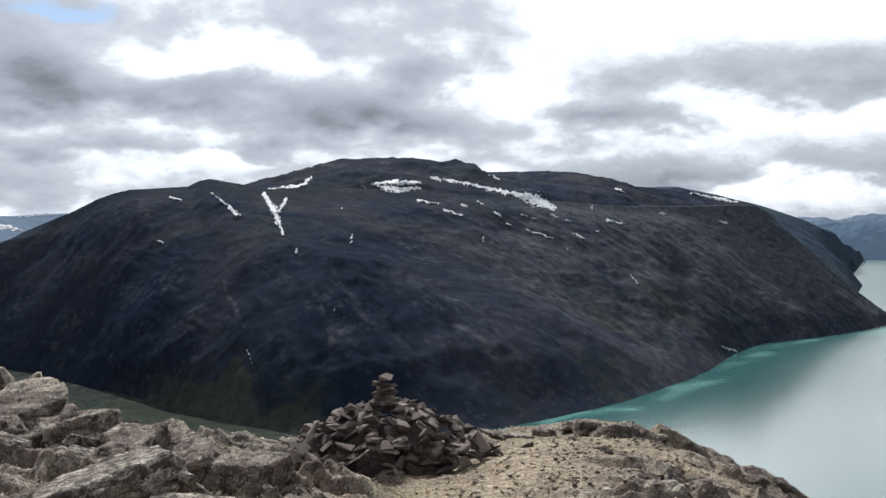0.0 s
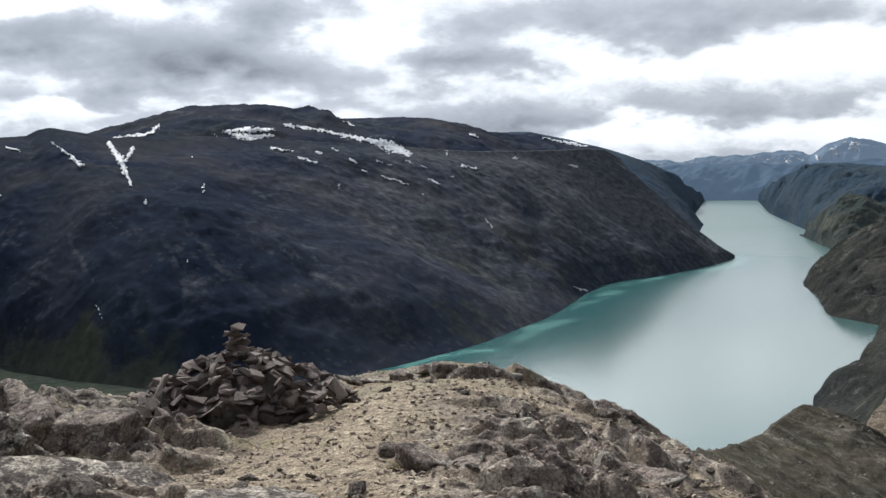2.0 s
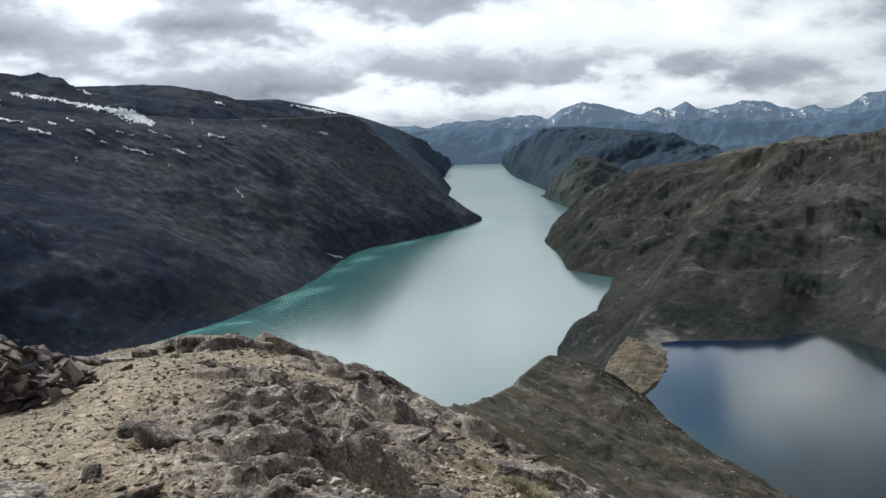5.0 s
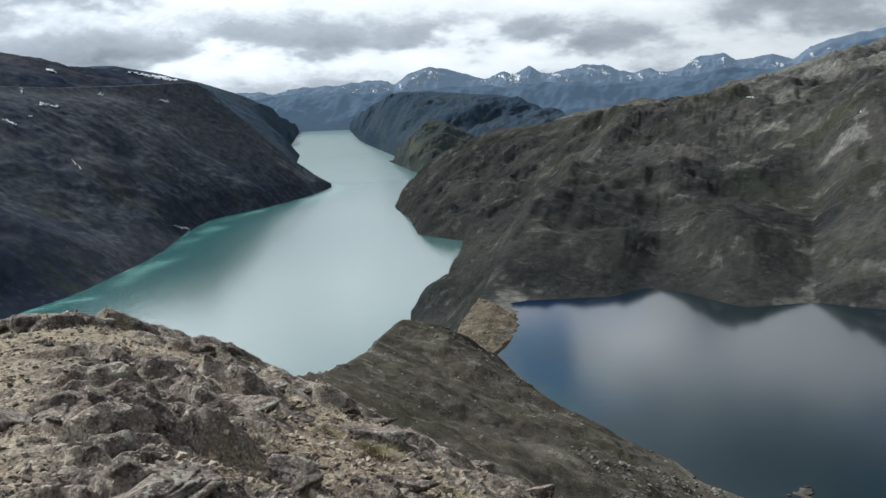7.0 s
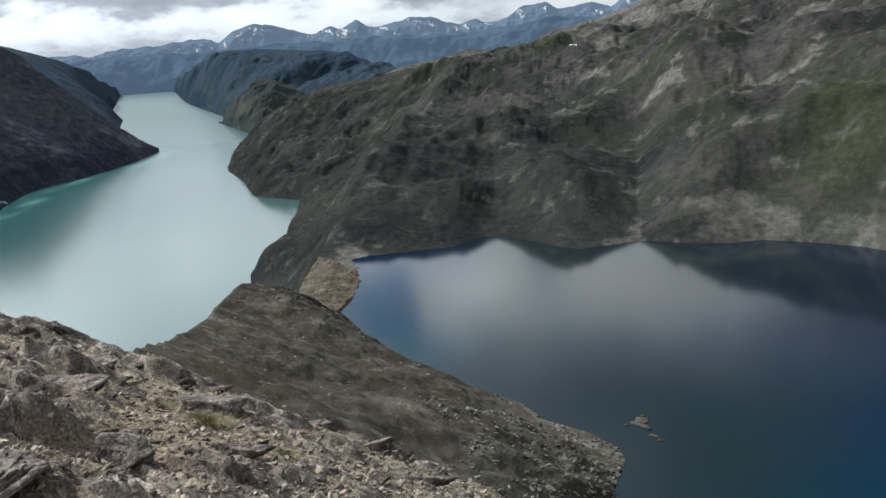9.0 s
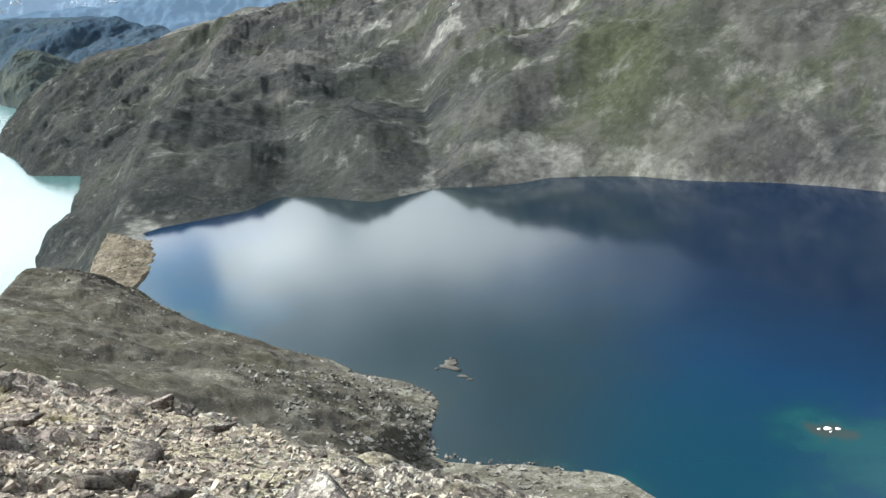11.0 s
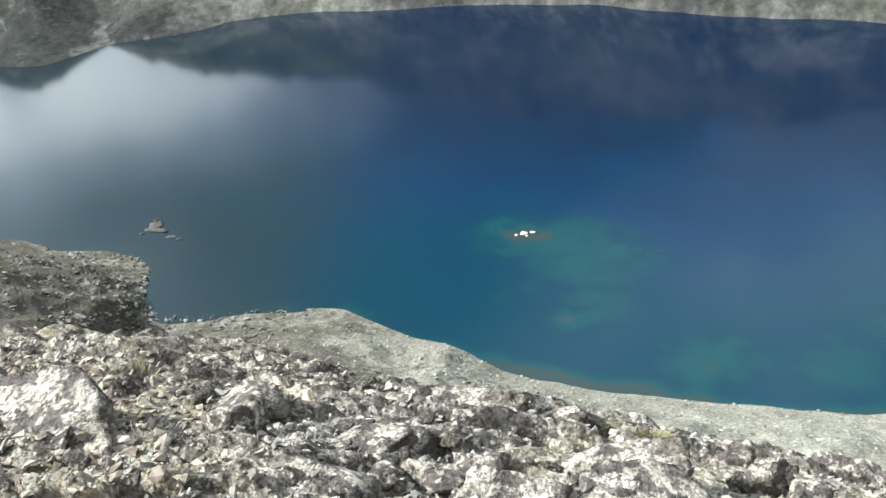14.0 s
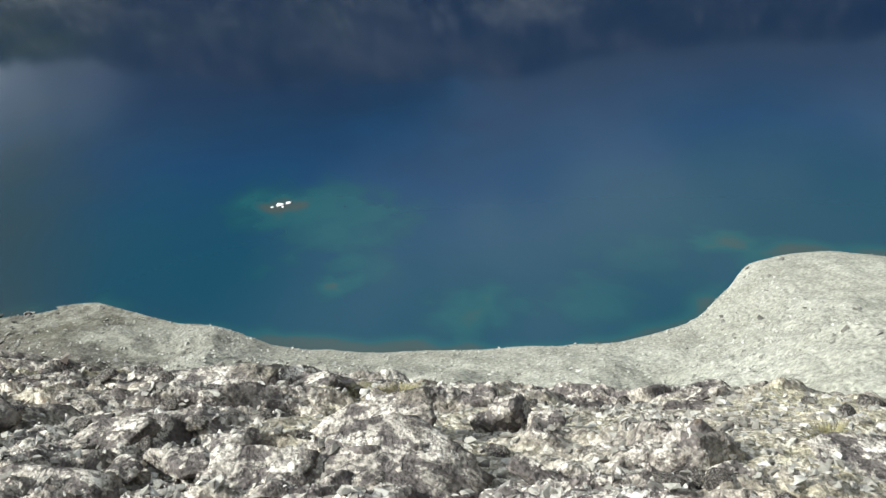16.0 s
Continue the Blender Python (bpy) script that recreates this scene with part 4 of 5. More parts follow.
floor_grid = flank([(150, 930, GJ - 1), (40, 700, GJ - 1), (-60, 500, GJ - 1), (-200, 200, GJ - 1)], [(-1500, 1500, GJ + 8), (-1500, 900, GJ + 8), (-1500, 500, GJ + 8), (-1500, 100, GJ + 8)], 120, 120, 3.0, 120.0, 0, 0.0, 60, 1.0, 0.3, 4.0)
terrain("ground", floor_grid, MAT_VALLEY, "green valley floor at the lake's outlet", "valley floor")


def be_depth(x, y):
    """0 at the bank, 1 where the lake is deep; pale shoals off the near bank."""
    deep = np.full(x.shape, 1.0)
    n = fbm(x / 14, y / 14, 3, 71)
    for px, py, r, top in ((149, 47, 5.0, 0.08), (146, 43, 13, 0.36), (122.8, 33.5, 5.0, 0.14), (138, 35, 14, 0.36), (128, 32, 10, 0.40), (114, 12, 9, 0.28), (116, -3, 10, 0.42), (144, 120, 7, 0.45), (129, -22, 6, 0.2), (128, -14, 14, 0.5), (152, 53, 6, 0.36), (168, 30, 24, 0.8)):
        q = np.hypot(x - px, y - py) / r + 0.45 * n + 0.35 * fbm(x / 4, y / 4, 4, 73, 0.6)
        deep = np.minimum(deep, top + (1 - top) * smooth(-0.1, 1.9, q))
    bank = np.full(x.shape, 99.0)
    line = along(RIDGE_FOOT, 900)
    near = (x < 240) & (x > 80)
    hold = bank[near]
    for px, py, _ in line:
        hold = np.minimum(hold, np.hypot(x[near] - px, y[near] - py))
    bank[near] = hold
    return np.clip(np.minimum(deep, 0.20 + 0.42 * smooth(-1, 3.5, bank + 4.5 * n) + 0.38 * smooth(8, 95, bank + 6 * n)), 0, 1)


BASIN = [(60, -420), (60, 60), (110, 150), (130, 225), (158, 252), (183, 278), (230, 320), (330, 260), (380, 100), (380, -420)]


def basin_lake():
    cut = along(BASIN + BASIN[:1], 420)
    xs, ys = np.meshgrid(np.concatenate([np.arange(60, 180, 1.0), np.arange(180, 385, 4.0)]), np.concatenate([np.arange(-420, -60, 6.0), np.arange(-60, 325, 1.2)]), indexing="ij")
    x, y = xs.ravel(), ys.ravel()
    inside = np.zeros(x.shape, bool)
    for (ax, ay), (bx, by) in zip(cut[:-1, :2], cut[1:, :2]):
        if ay != by:
            inside ^= ((ay > y) != (by > y)) & (x < ax + (bx - ax) * (y - ay) / (by - ay))
    quads = grid_faces(*xs.shape)
    quads = quads[inside[quads].all(1)]
    used, back = np.unique(quads, return_inverse=True)
    verts = np.stack([x[used], y[used], np.full(len(used), BE)], 1)
    me = mesh_of("water", verts, back.reshape(quads.shape), MAT_BE)
    att = me.attributes.new("depth", "FLOAT", "POINT")
    att.data.foreach_set("value", be_depth(verts[:, 0], verts[:, 1]).astype(np.float32))
    bear = np.degrees(np.arctan2(verts[:, 0], verts[:, 1])) + 5 * fbm(verts[:, 0] / 40, verts[:, 1] / 40, 4, 77)
    att = me.attributes.new("murk", "FLOAT", "POINT")
    att.data.foreach_set("value", (0.85 * smooth(68, 50, bear) * smooth(36, 43, bear)).astype(np.float32))
    return tagged(new("water", me), "deep blue mountain lake mirroring clouds", "lake", kind="structure")


basin_lake()


# ---------------------------------------------------------------- the crest underfoot
BEARINGS = np.array([-60, -24, -20, -14, -10, -5, 1, 4, 8, 11, 14, 18, 22, 26, 30, 36, 40, 45, 52, 58, 65, 72, 78, 85, 94, 101, 110, 130, 180])
SIGHT = np.array([10.0, 10.0, 10.0, 11.3, 12.5, 12.6, 12.1, 11.2, 10.8, 11.3, 12.8, 14.4, 16.6, 18.3, 20.5, 22.8, 24.8, 26.7, 29.2, 31.2, 33.1, 35.2, 36.4, 37.3, 38.2, 38.2, 36.4, 35.0, 20.0])


def bareness(x, y):
    """1 where rock shows, 0 where gravel has gathered."""
    right = smooth(10, 45, np.degrees(np.arctan2(x, y)))
    n = fbm(x * 0.45 + 3.1, y * 0.45 - 1.7, 4, 91) + 0.35 * fbm(x * 2.1, y * 2.1, 4, 92)
    far = smooth(0.55, 0.85, np.hypot(x, y) / 4.3) * right
    right_end = smooth(74, 92, np.degrees(np.arctan2(x, y)))
    d = np.hypot(x, y)
    path = smooth(0.45, 1.2, np.abs(x - 0.25 - 0.12 * (y - 6)) / (0.7 + 0.06 * d) + 0.5 * n)
    path = np.where(y > 3.5, path, 1)
    b = np.degrees(np.arctan2(x, y))
    screes = smooth(4, 14, b) * smooth(58, 44, b)
    return smooth(-0.2, 0.14, n + 0.30 * right - 0.28 * far + 0.25 * right_end - 0.16 * screes) * path


def crest_height(x, y, detail=True):
    """The ground underfoot: falls away ever more steeply on all sides, most to the right."""
    d = np.hypot(x, y)
    b = np.degrees(np.arctan2(x, y))
    b = np.where(b < -60, -60 - (b + 60) * 2.0, b)
    k = np.tan(np.radians(np.interp(b, BEARINGS, SIGHT))) ** 2 / (4 * EYE)
    reach = np.sqrt(EYE / k)
    z = -k * np.minimum(d, reach * 1.5) ** 2 - 2 * k * reach * 1.5 * np.clip(d - reach * 1.5, 0, None)
    lim = np.interp(b, [-60, 0, 12, 30], [11, 12, 12, 30])
    z -= 0.9 * np.clip(d - lim, 0, None)
    if not detail:
        return z
    fade = smooth(0.3, 1.6, d)
    right = smooth(10, 45, b)
    warp = 0.25 * fbm(x * 0.7, y * 0.7, 3, 81) + 0.06 * fbm(x * 3.1, y * 3.1, 3, 82)
    bare = bareness(x, y)
    path = smooth(0.5, 1.3, np.abs(x - 0.25 - 0.12 * (y - 6)) / (0.7 + 0.06 * d)) * 0.85 + 0.15
    path = np.where(y > 3.5, path, 1)
    rocky = fade * bare * path
    # beds of rock that dip away, broken into plates with steep near edges
    for share, sx, sy, nx, ny, seed in ((1 - right, 0.77, -0.64, 0.64, 0.77, 15), (right, 0.25, -0.97, 0.97, 0.25, 35)):
        s, n = sx * x + sy * y, nx * x + ny * y
        s, n = s + warp, n + 0.8 * warp
        h = 0
        for size, tall, low in ((0.95, 0.21 - 0.11 * right, 0.0), (0.36, 0.125 - 0.065 * right, 0.08), (0.125, 0.060 - 0.028 * right, 0.4), (0.055, 0.030 - 0.012 * right, 0.45)):
            c, g, dip = blocks(s / size + 3.7 * seed, n / (size * 0.52), seed)
            part = tall * (0.75 * c - 0.42 * dip + 0.35 * smooth(0, 0.22, g))
            h = h + part * (low + (1 - low) * bare) * (0.25 + 0.75 * path)
            seed += 2
        z = z + share * fade * (h - 0.02)
    z = z + fade * (0.07 * fbm(x * 0.8, y * 0.8, 4, 95) + 0.022 * (0.2 + 0.8 * bare * path) * fbm(x * 6, y * 6, 5, 97))
    return z


def crest_ground():
    deg = np.concatenate([np.linspace(-180, -45, 46)[:-1], np.linspace(-45, -26, 40)[:-1], np.linspace(-26, 118, 900)[:-1], np.linspace(120, 180, 26)])
    part = np.concatenate([np.linspace(0.0005, 0.33, 30)[:-1], 0.33 * (1.32 / 0.33) ** np.linspace(0, 1, 440)[:-1], np.linspace(1.32, 4.5, 60)])
    a, f = np.meshgrid(np.radians(deg), part, indexing="ij")
    d = f * np.minimum(2 * EYE / np.tan(np.radians(np.interp(np.degrees(a), BEARINGS, SIGHT))), 13.0)
    x, y = d * np.sin(a), d * np.cos(a)
    z = crest_height(x, y)
    # weathered edges
    z[1:-1] = 0.25 * z[:-2] + 0.5 * z[1:-1] + 0.25 * z[2:]
    z[:, 1:-1] = 0.25 * z[:, :-2] + 0.5 * z[:, 1:-1] + 0.25 * z[:, 2:]
    grid = np.stack([x, y, z], -1)
    pale = smooth(20, 50, np.degrees(a) + 9 * fbm(x * 0.5, y * 0.5, 3, 111))
    pale = pale * smooth(176, 125, np.degrees(a))
    pale = np.maximum(pale, 0.8 * smooth(0.15, 0.5, fbm(x * 0.45 + 7, y * 0.45, 4, 113)) * smooth(4, 9, d))
    ob = terrain("rocky_ground", grid[::-1], MAT_CREST, "weathered grey rock crest with gravel and lichen", "rocky ground")
    att = ob.data.attributes.new("pale", "FLOAT", "POINT")
    att.data.foreach_set("value", pale[::-1].astype(np.float32).ravel())
    att = ob.data.attributes.new("bare", "FLOAT", "POINT")
    att.data.foreach_set("value", bareness(x, y)[::-1].astype(np.float32).ravel())
    att = ob.data.attributes.new("white", "FLOAT", "POINT")
    att.data.foreach_set("value", smooth(58, 82, np.degrees(a) + 14 * fbm(x * 0.9, y * 0.9, 4, 117))[::-1].astype(np.float32).ravel())
    return ob


crest_ground()


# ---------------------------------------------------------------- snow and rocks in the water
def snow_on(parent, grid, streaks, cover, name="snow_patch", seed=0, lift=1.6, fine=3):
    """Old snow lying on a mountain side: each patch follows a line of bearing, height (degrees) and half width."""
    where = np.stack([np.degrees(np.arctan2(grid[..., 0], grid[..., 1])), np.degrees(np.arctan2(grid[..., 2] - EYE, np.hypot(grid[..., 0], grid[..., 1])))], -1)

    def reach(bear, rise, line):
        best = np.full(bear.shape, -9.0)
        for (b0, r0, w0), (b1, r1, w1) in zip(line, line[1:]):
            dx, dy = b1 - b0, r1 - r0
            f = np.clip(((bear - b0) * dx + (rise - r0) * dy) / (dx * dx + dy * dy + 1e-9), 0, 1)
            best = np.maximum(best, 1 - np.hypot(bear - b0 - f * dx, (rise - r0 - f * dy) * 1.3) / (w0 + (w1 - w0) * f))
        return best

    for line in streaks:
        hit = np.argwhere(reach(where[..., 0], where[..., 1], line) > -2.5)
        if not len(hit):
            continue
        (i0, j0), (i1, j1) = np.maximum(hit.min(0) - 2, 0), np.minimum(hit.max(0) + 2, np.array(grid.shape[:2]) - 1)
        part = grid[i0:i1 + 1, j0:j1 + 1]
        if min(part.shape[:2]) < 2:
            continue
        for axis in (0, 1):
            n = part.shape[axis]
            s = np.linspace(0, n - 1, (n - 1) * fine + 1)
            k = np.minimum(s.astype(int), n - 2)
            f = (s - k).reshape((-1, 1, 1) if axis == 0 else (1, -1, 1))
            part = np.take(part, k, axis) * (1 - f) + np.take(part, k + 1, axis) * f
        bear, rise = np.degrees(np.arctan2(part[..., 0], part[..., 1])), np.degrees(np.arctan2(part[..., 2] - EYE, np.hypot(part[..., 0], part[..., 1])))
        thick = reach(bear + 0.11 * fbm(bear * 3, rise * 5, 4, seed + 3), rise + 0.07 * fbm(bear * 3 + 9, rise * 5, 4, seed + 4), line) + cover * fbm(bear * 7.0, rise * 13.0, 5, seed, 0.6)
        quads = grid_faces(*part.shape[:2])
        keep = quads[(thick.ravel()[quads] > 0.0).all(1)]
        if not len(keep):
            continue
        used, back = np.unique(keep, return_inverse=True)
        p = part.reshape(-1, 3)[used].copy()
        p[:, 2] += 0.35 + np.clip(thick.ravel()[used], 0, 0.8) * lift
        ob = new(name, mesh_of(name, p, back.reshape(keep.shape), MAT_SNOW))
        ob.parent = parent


def short(streaks, width):
    return [((b0, r0, width), (b1, r1, width * 0.8)) for b0, r0, b1, r1 in streaks]


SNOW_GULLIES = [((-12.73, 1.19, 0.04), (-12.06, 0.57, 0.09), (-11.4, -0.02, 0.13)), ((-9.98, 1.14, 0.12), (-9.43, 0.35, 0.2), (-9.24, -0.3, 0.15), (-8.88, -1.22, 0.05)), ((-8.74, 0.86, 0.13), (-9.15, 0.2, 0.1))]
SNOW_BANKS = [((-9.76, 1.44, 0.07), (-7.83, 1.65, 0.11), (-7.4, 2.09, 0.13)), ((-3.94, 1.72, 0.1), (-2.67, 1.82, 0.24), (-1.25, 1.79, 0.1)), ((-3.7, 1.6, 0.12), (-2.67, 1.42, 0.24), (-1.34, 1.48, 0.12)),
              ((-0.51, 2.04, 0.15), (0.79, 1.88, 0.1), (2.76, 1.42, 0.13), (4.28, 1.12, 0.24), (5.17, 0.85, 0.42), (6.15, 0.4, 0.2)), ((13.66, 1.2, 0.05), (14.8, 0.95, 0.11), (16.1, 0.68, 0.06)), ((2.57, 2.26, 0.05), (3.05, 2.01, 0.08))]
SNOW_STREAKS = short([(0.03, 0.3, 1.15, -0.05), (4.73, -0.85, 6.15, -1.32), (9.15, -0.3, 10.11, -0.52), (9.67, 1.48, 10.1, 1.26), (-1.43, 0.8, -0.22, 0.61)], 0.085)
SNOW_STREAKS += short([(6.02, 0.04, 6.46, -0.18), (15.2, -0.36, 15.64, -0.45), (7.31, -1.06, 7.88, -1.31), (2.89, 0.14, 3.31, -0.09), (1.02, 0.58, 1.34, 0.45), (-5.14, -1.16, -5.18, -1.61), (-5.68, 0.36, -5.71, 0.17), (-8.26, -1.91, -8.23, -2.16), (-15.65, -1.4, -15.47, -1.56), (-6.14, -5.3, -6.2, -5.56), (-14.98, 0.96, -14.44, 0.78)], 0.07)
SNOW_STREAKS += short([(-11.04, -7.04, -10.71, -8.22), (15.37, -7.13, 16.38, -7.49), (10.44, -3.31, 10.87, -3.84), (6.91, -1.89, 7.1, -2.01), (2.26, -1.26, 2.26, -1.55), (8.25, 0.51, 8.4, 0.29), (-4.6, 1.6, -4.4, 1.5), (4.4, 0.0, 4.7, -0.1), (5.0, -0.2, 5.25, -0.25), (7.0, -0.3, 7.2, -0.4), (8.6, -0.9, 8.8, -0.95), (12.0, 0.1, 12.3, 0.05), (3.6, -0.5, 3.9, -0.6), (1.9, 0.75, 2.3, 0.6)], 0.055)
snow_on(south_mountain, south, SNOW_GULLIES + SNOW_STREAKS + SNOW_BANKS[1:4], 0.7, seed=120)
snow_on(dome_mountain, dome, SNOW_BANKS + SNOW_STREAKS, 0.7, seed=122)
flake = random.Random(9)
FAR_SNOW = []
for b, r in PEAKS[5:31]:
    for k in range(flake.choice((1, 2, 3)) + (3 if r > 0.4 else 0)):
        b0, r0 = b + flake.uniform(-0.7, 0.7), r - flake.uniform(0.1, 0.55)
        wide = flake.uniform(0.04, 0.12)
        FAR_SNOW.append(((b0, r0, wide), (b0 + flake.uniform(0.05, 0.45), r0 - flake.uniform(0.03, 0.25), wide * 0.6)))
snow_on(range_back, range_grid, FAR_SNOW, 0.8, seed=131, lift=4.0, fine=2)
snow_on(plateau_back, PLATEAU, [((-23.9, -0.55, 0.16), (-23.2, -0.62, 0.2), (-22.5, -0.78, 0.08)), ((-22.6, -0.1, 0.04), (-20.8, 0.02, 0.06))], 0.3, seed=135, lift=4.0)
# the first streak stands for a small pale tarn, laid as snow
snow_on(north_mountain, north, short([(42.0, -2.42, 42.8, -2.36), (47.1, -1.35, 47.6, -1.35), (52.5, -2.2, 52.8, -2.25)], 0.06), 0.3, seed=140, lift=1.0)


def hull(rng, flat=0.7, long=1.3, n=14):
    """A broken stone: the hull of a few random places, about one unit across."""
    bm = bmesh.new()
    for i in range(n):
        v = Vector((rng.gauss(0, 1), rng.gauss(0, 1), rng.gauss(0, 1))).normalized()
        v = Vector([math.copysign(abs(c) ** 0.7, c) for c in v]) * rng.uniform(0.42, 0.56)
        bm.verts.new((v.x * long, v.y, v.z * flat))
    out = bmesh.ops.convex_hull(bm, input=bm.verts[:])
    loose = [e for e in out["geom_interior"] if isinstance(e, bmesh.types.BMVert)]
    bmesh.ops.delete(bm, geom=loose, context="VERTS")
    bmesh.ops.recalc_face_normals(bm, faces=bm.faces[:])
    return bm


def boulder_mesh(name, rng, w, d, h, material, level=4, rough=0.045):
    """A weathered boulder: a ball cut by random planes, its faces roughened."""
    bm = bmesh.new()
    bmesh.ops.create_icosphere(bm, subdivisions=level, radius=1.0)
    dirs = np.array([v.co.normalized()[:] for v in bm.verts])
    sides = [Vector(q) + Vector((rng.gauss(0, 0.22), rng.gauss(0, 0.22), rng.gauss(0, 0.22))) for q in ((1, 0, 0), (-1, 0, 0), (0, 1, 0), (0, -1, 0), (0, 0, 1), (0, 0, -1))]
    sides += [Vector((rng.gauss(0, 1), rng.gauss(0, 1), rng.gauss(0, 0.8))) for i in range(6)]
    cuts = np.array([q.normalized()[:] for q in sides])
    far = np.array([rng.uniform(0.34, 0.48) for i in range(6)] + [rng.uniform(0.36, 0.48) for i in range(6)])
    facing = np.maximum(dirs @ cuts.T, 0.02)
    reach = np.minimum((far / facing).min(1), 0.8)
    bed = Vector((rng.gauss(0, 0.35), rng.gauss(0, 0.35), 1)).normalized()
    beds = rng.uniform(3.0, 6.0)
    off = Vector((rng.uniform(0, 50), rng.uniform(0, 50), rng.uniform(0, 50)))
    for v, r, q in zip(bm.verts, reach, dirs):
        p = Vector(q) * 2.0 + off
        split = (beds * r * bed.dot(q) + 1.2 * noise.noise(p * 0.8)) % 1.0
        r -= rough * 0.25 * max(0.0, 0.22 - split) / 0.22
        r += rough * noise.fractal(p * 1.4, 0.8, 2.0, 5) - rough * 1.2 * max(0.0, 0.07 - abs(noise.noise(p * 1.3))) / 0.07
        v.co = Vector((q[0] * r * w, q[1] * r * d, q[2] * r * h))
    me = bpy.data.meshes.new(name)
    bm.to_mesh(me)
    bm.free()
    me.polygons.foreach_set("use_smooth", np.full(len(me.polygons), True))
    me.materials.append(material)
    return me


MAT_STONE = stone_material("broken_stone", [(0.11, 0.086, 0.076), (0.27, 0.213, 0.174), (0.48, 0.405, 0.318)], (0.48, 0.44, 0.37), 0.3)
MAT_CHIP = stone_material("stone_chip", [(0.085, 0.067, 0.060), (0.24, 0.195, 0.155), (0.52, 0.45, 0.355)], (0.10, 0.084, 0.08), 0.4, 0.03)
MAT_PALESTONE = stone_material("pale_broken_stone", [(0.12, 0.108, 0.092), (0.24, 0.222, 0.19), (0.42, 0.396, 0.35)], (0.075, 0.066, 0.062), 0.8, 0.03)
MAT_CAIRN = stone_material("cairn_stone", [(0.062, 0.049, 0.046), (0.135, 0.108, 0.098), (0.29, 0.242, 0.212)], (0.32, 0.295, 0.26), 0.35)
MAT_BOULDER = crest_material("brown_boulder", 0.1)
MAT_PALE = crest_material("pale_lichen_rock", 1.0)

MAT_WHITE = stone_material("white_stone", [(0.62, 0.59, 0.55), (0.70, 0.67, 0.62), (0.78, 0.75, 0.70)], (0.4, 0.37, 0.33), 0.3, 0.2)


def brow_at(x, y):
    """Distance from the viewpoint to the brow of the crest."""
    b = np.degrees(np.arctan2(x, y))
    return np.minimum(2 * EYE / np.tan(np.radians(np.interp(b, BEARINGS, SIGHT))), 12.5)


def ground_at(x, y, detail=True):
    return float(crest_height(np.array([x], float), np.array([y], float), detail)[0])


# cairn: a heap of broken stones with a small stack on its top
def cairn(cx, cy, radius, height):
    rng = random.Random(11)
    base = ground_at(cx, cy, False)
    root = tagged(new("cairn"), "heaped cairn of broken brown stones with a small stack on top", "cairn")
    root.location = (cx, cy, base)
    kinds = []
    for i in range(16):
        bm = hull(rng, rng.uniform(0.38, 0.75), rng.uniform(1.0, 1.6), rng.choice((8, 9, 10)))
        me = bpy.data.meshes.new("stone")
        bm.to_mesh(me)
        bm.free()
        me.materials.append(MAT_CAIRN)
        kinds.append(me)
    bm = bmesh.new()
    bmesh.ops.create_cone(bm, cap_ends=True, segments=28, radius1=radius * 0.84, radius2=radius * 0.28, depth=height * 0.82)
    bmesh.ops.subdivide_edges(bm, edges=bm.edges[:], cuts=3, use_grid_fill=True)
    for v in bm.verts:
        v.co += Vector((1, 1, 0.6)) * 0.05 * noise.fractal(v.co * 6, 0.8, 2.0, 3)
        v.co.z += height * 0.36 - 0.05
    core = bpy.data.meshes.new("core")
    bm.to_mesh(core)
    bm.free()
    core.materials.append(MAT_CAIRN)
    ob = new("core", core)
    ob.parent = root

    def stone(x, y, z, size, tilt=1.0, wide=1.0):
        o = new("stone", rng.choice(kinds))
        o.parent = root
        o.location = (x, y, z)
        o.rotation_euler = (rng.uniform(-0.7, 0.7) * tilt, rng.uniform(-0.7, 0.7) * tilt, rng.uniform(0, 6.28))
        o.scale = (size * wide, size * wide, size)

    for i in range(16):
        a, h = rng.uniform(-2.9, -0.3), rng.uniform(0.05, 0.5)
        r = radius * (1 - h ** 1.7) ** 0.72 * 0.93
        stone(r * math.cos(a), r * math.sin(a) * 0.9, height * h + 0.02, rng.uniform(0.19, 0.27))
    for i in range(268):
        h = rng.random()
        a = rng.uniform(-math.pi - 0.45, 0.45)
        r = radius * (1 - h ** 1.7) ** 0.72 * rng.uniform(0.9, 1.03) + 0.01
        size = rng.uniform(0.10, 0.18) * rng.choice((0.7, 1, 1, 1.25)) * (1.1 - 0.25 * h)
        gx, gy = r * math.cos(a), r * math.sin(a) * 0.9
        low = ground_at(cx + gx, cy + gy, False) - base
        stone(gx, gy, height * h * 0.97 + low * (1 - h) + size * 0.12, size)
    for i in range(9):
        f = i / 8
        stone(-0.05 + rng.uniform(-0.02, 0.02), rng.uniform(-0.02, 0.02) - 0.03, height - 0.05 + 0.27 * f, 0.21 - 0.08 * f + rng.uniform(-0.02, 0.02), 0.5, 1.3)
    return root


cairn(-0.47, 8.85, 0.90, 0.57)

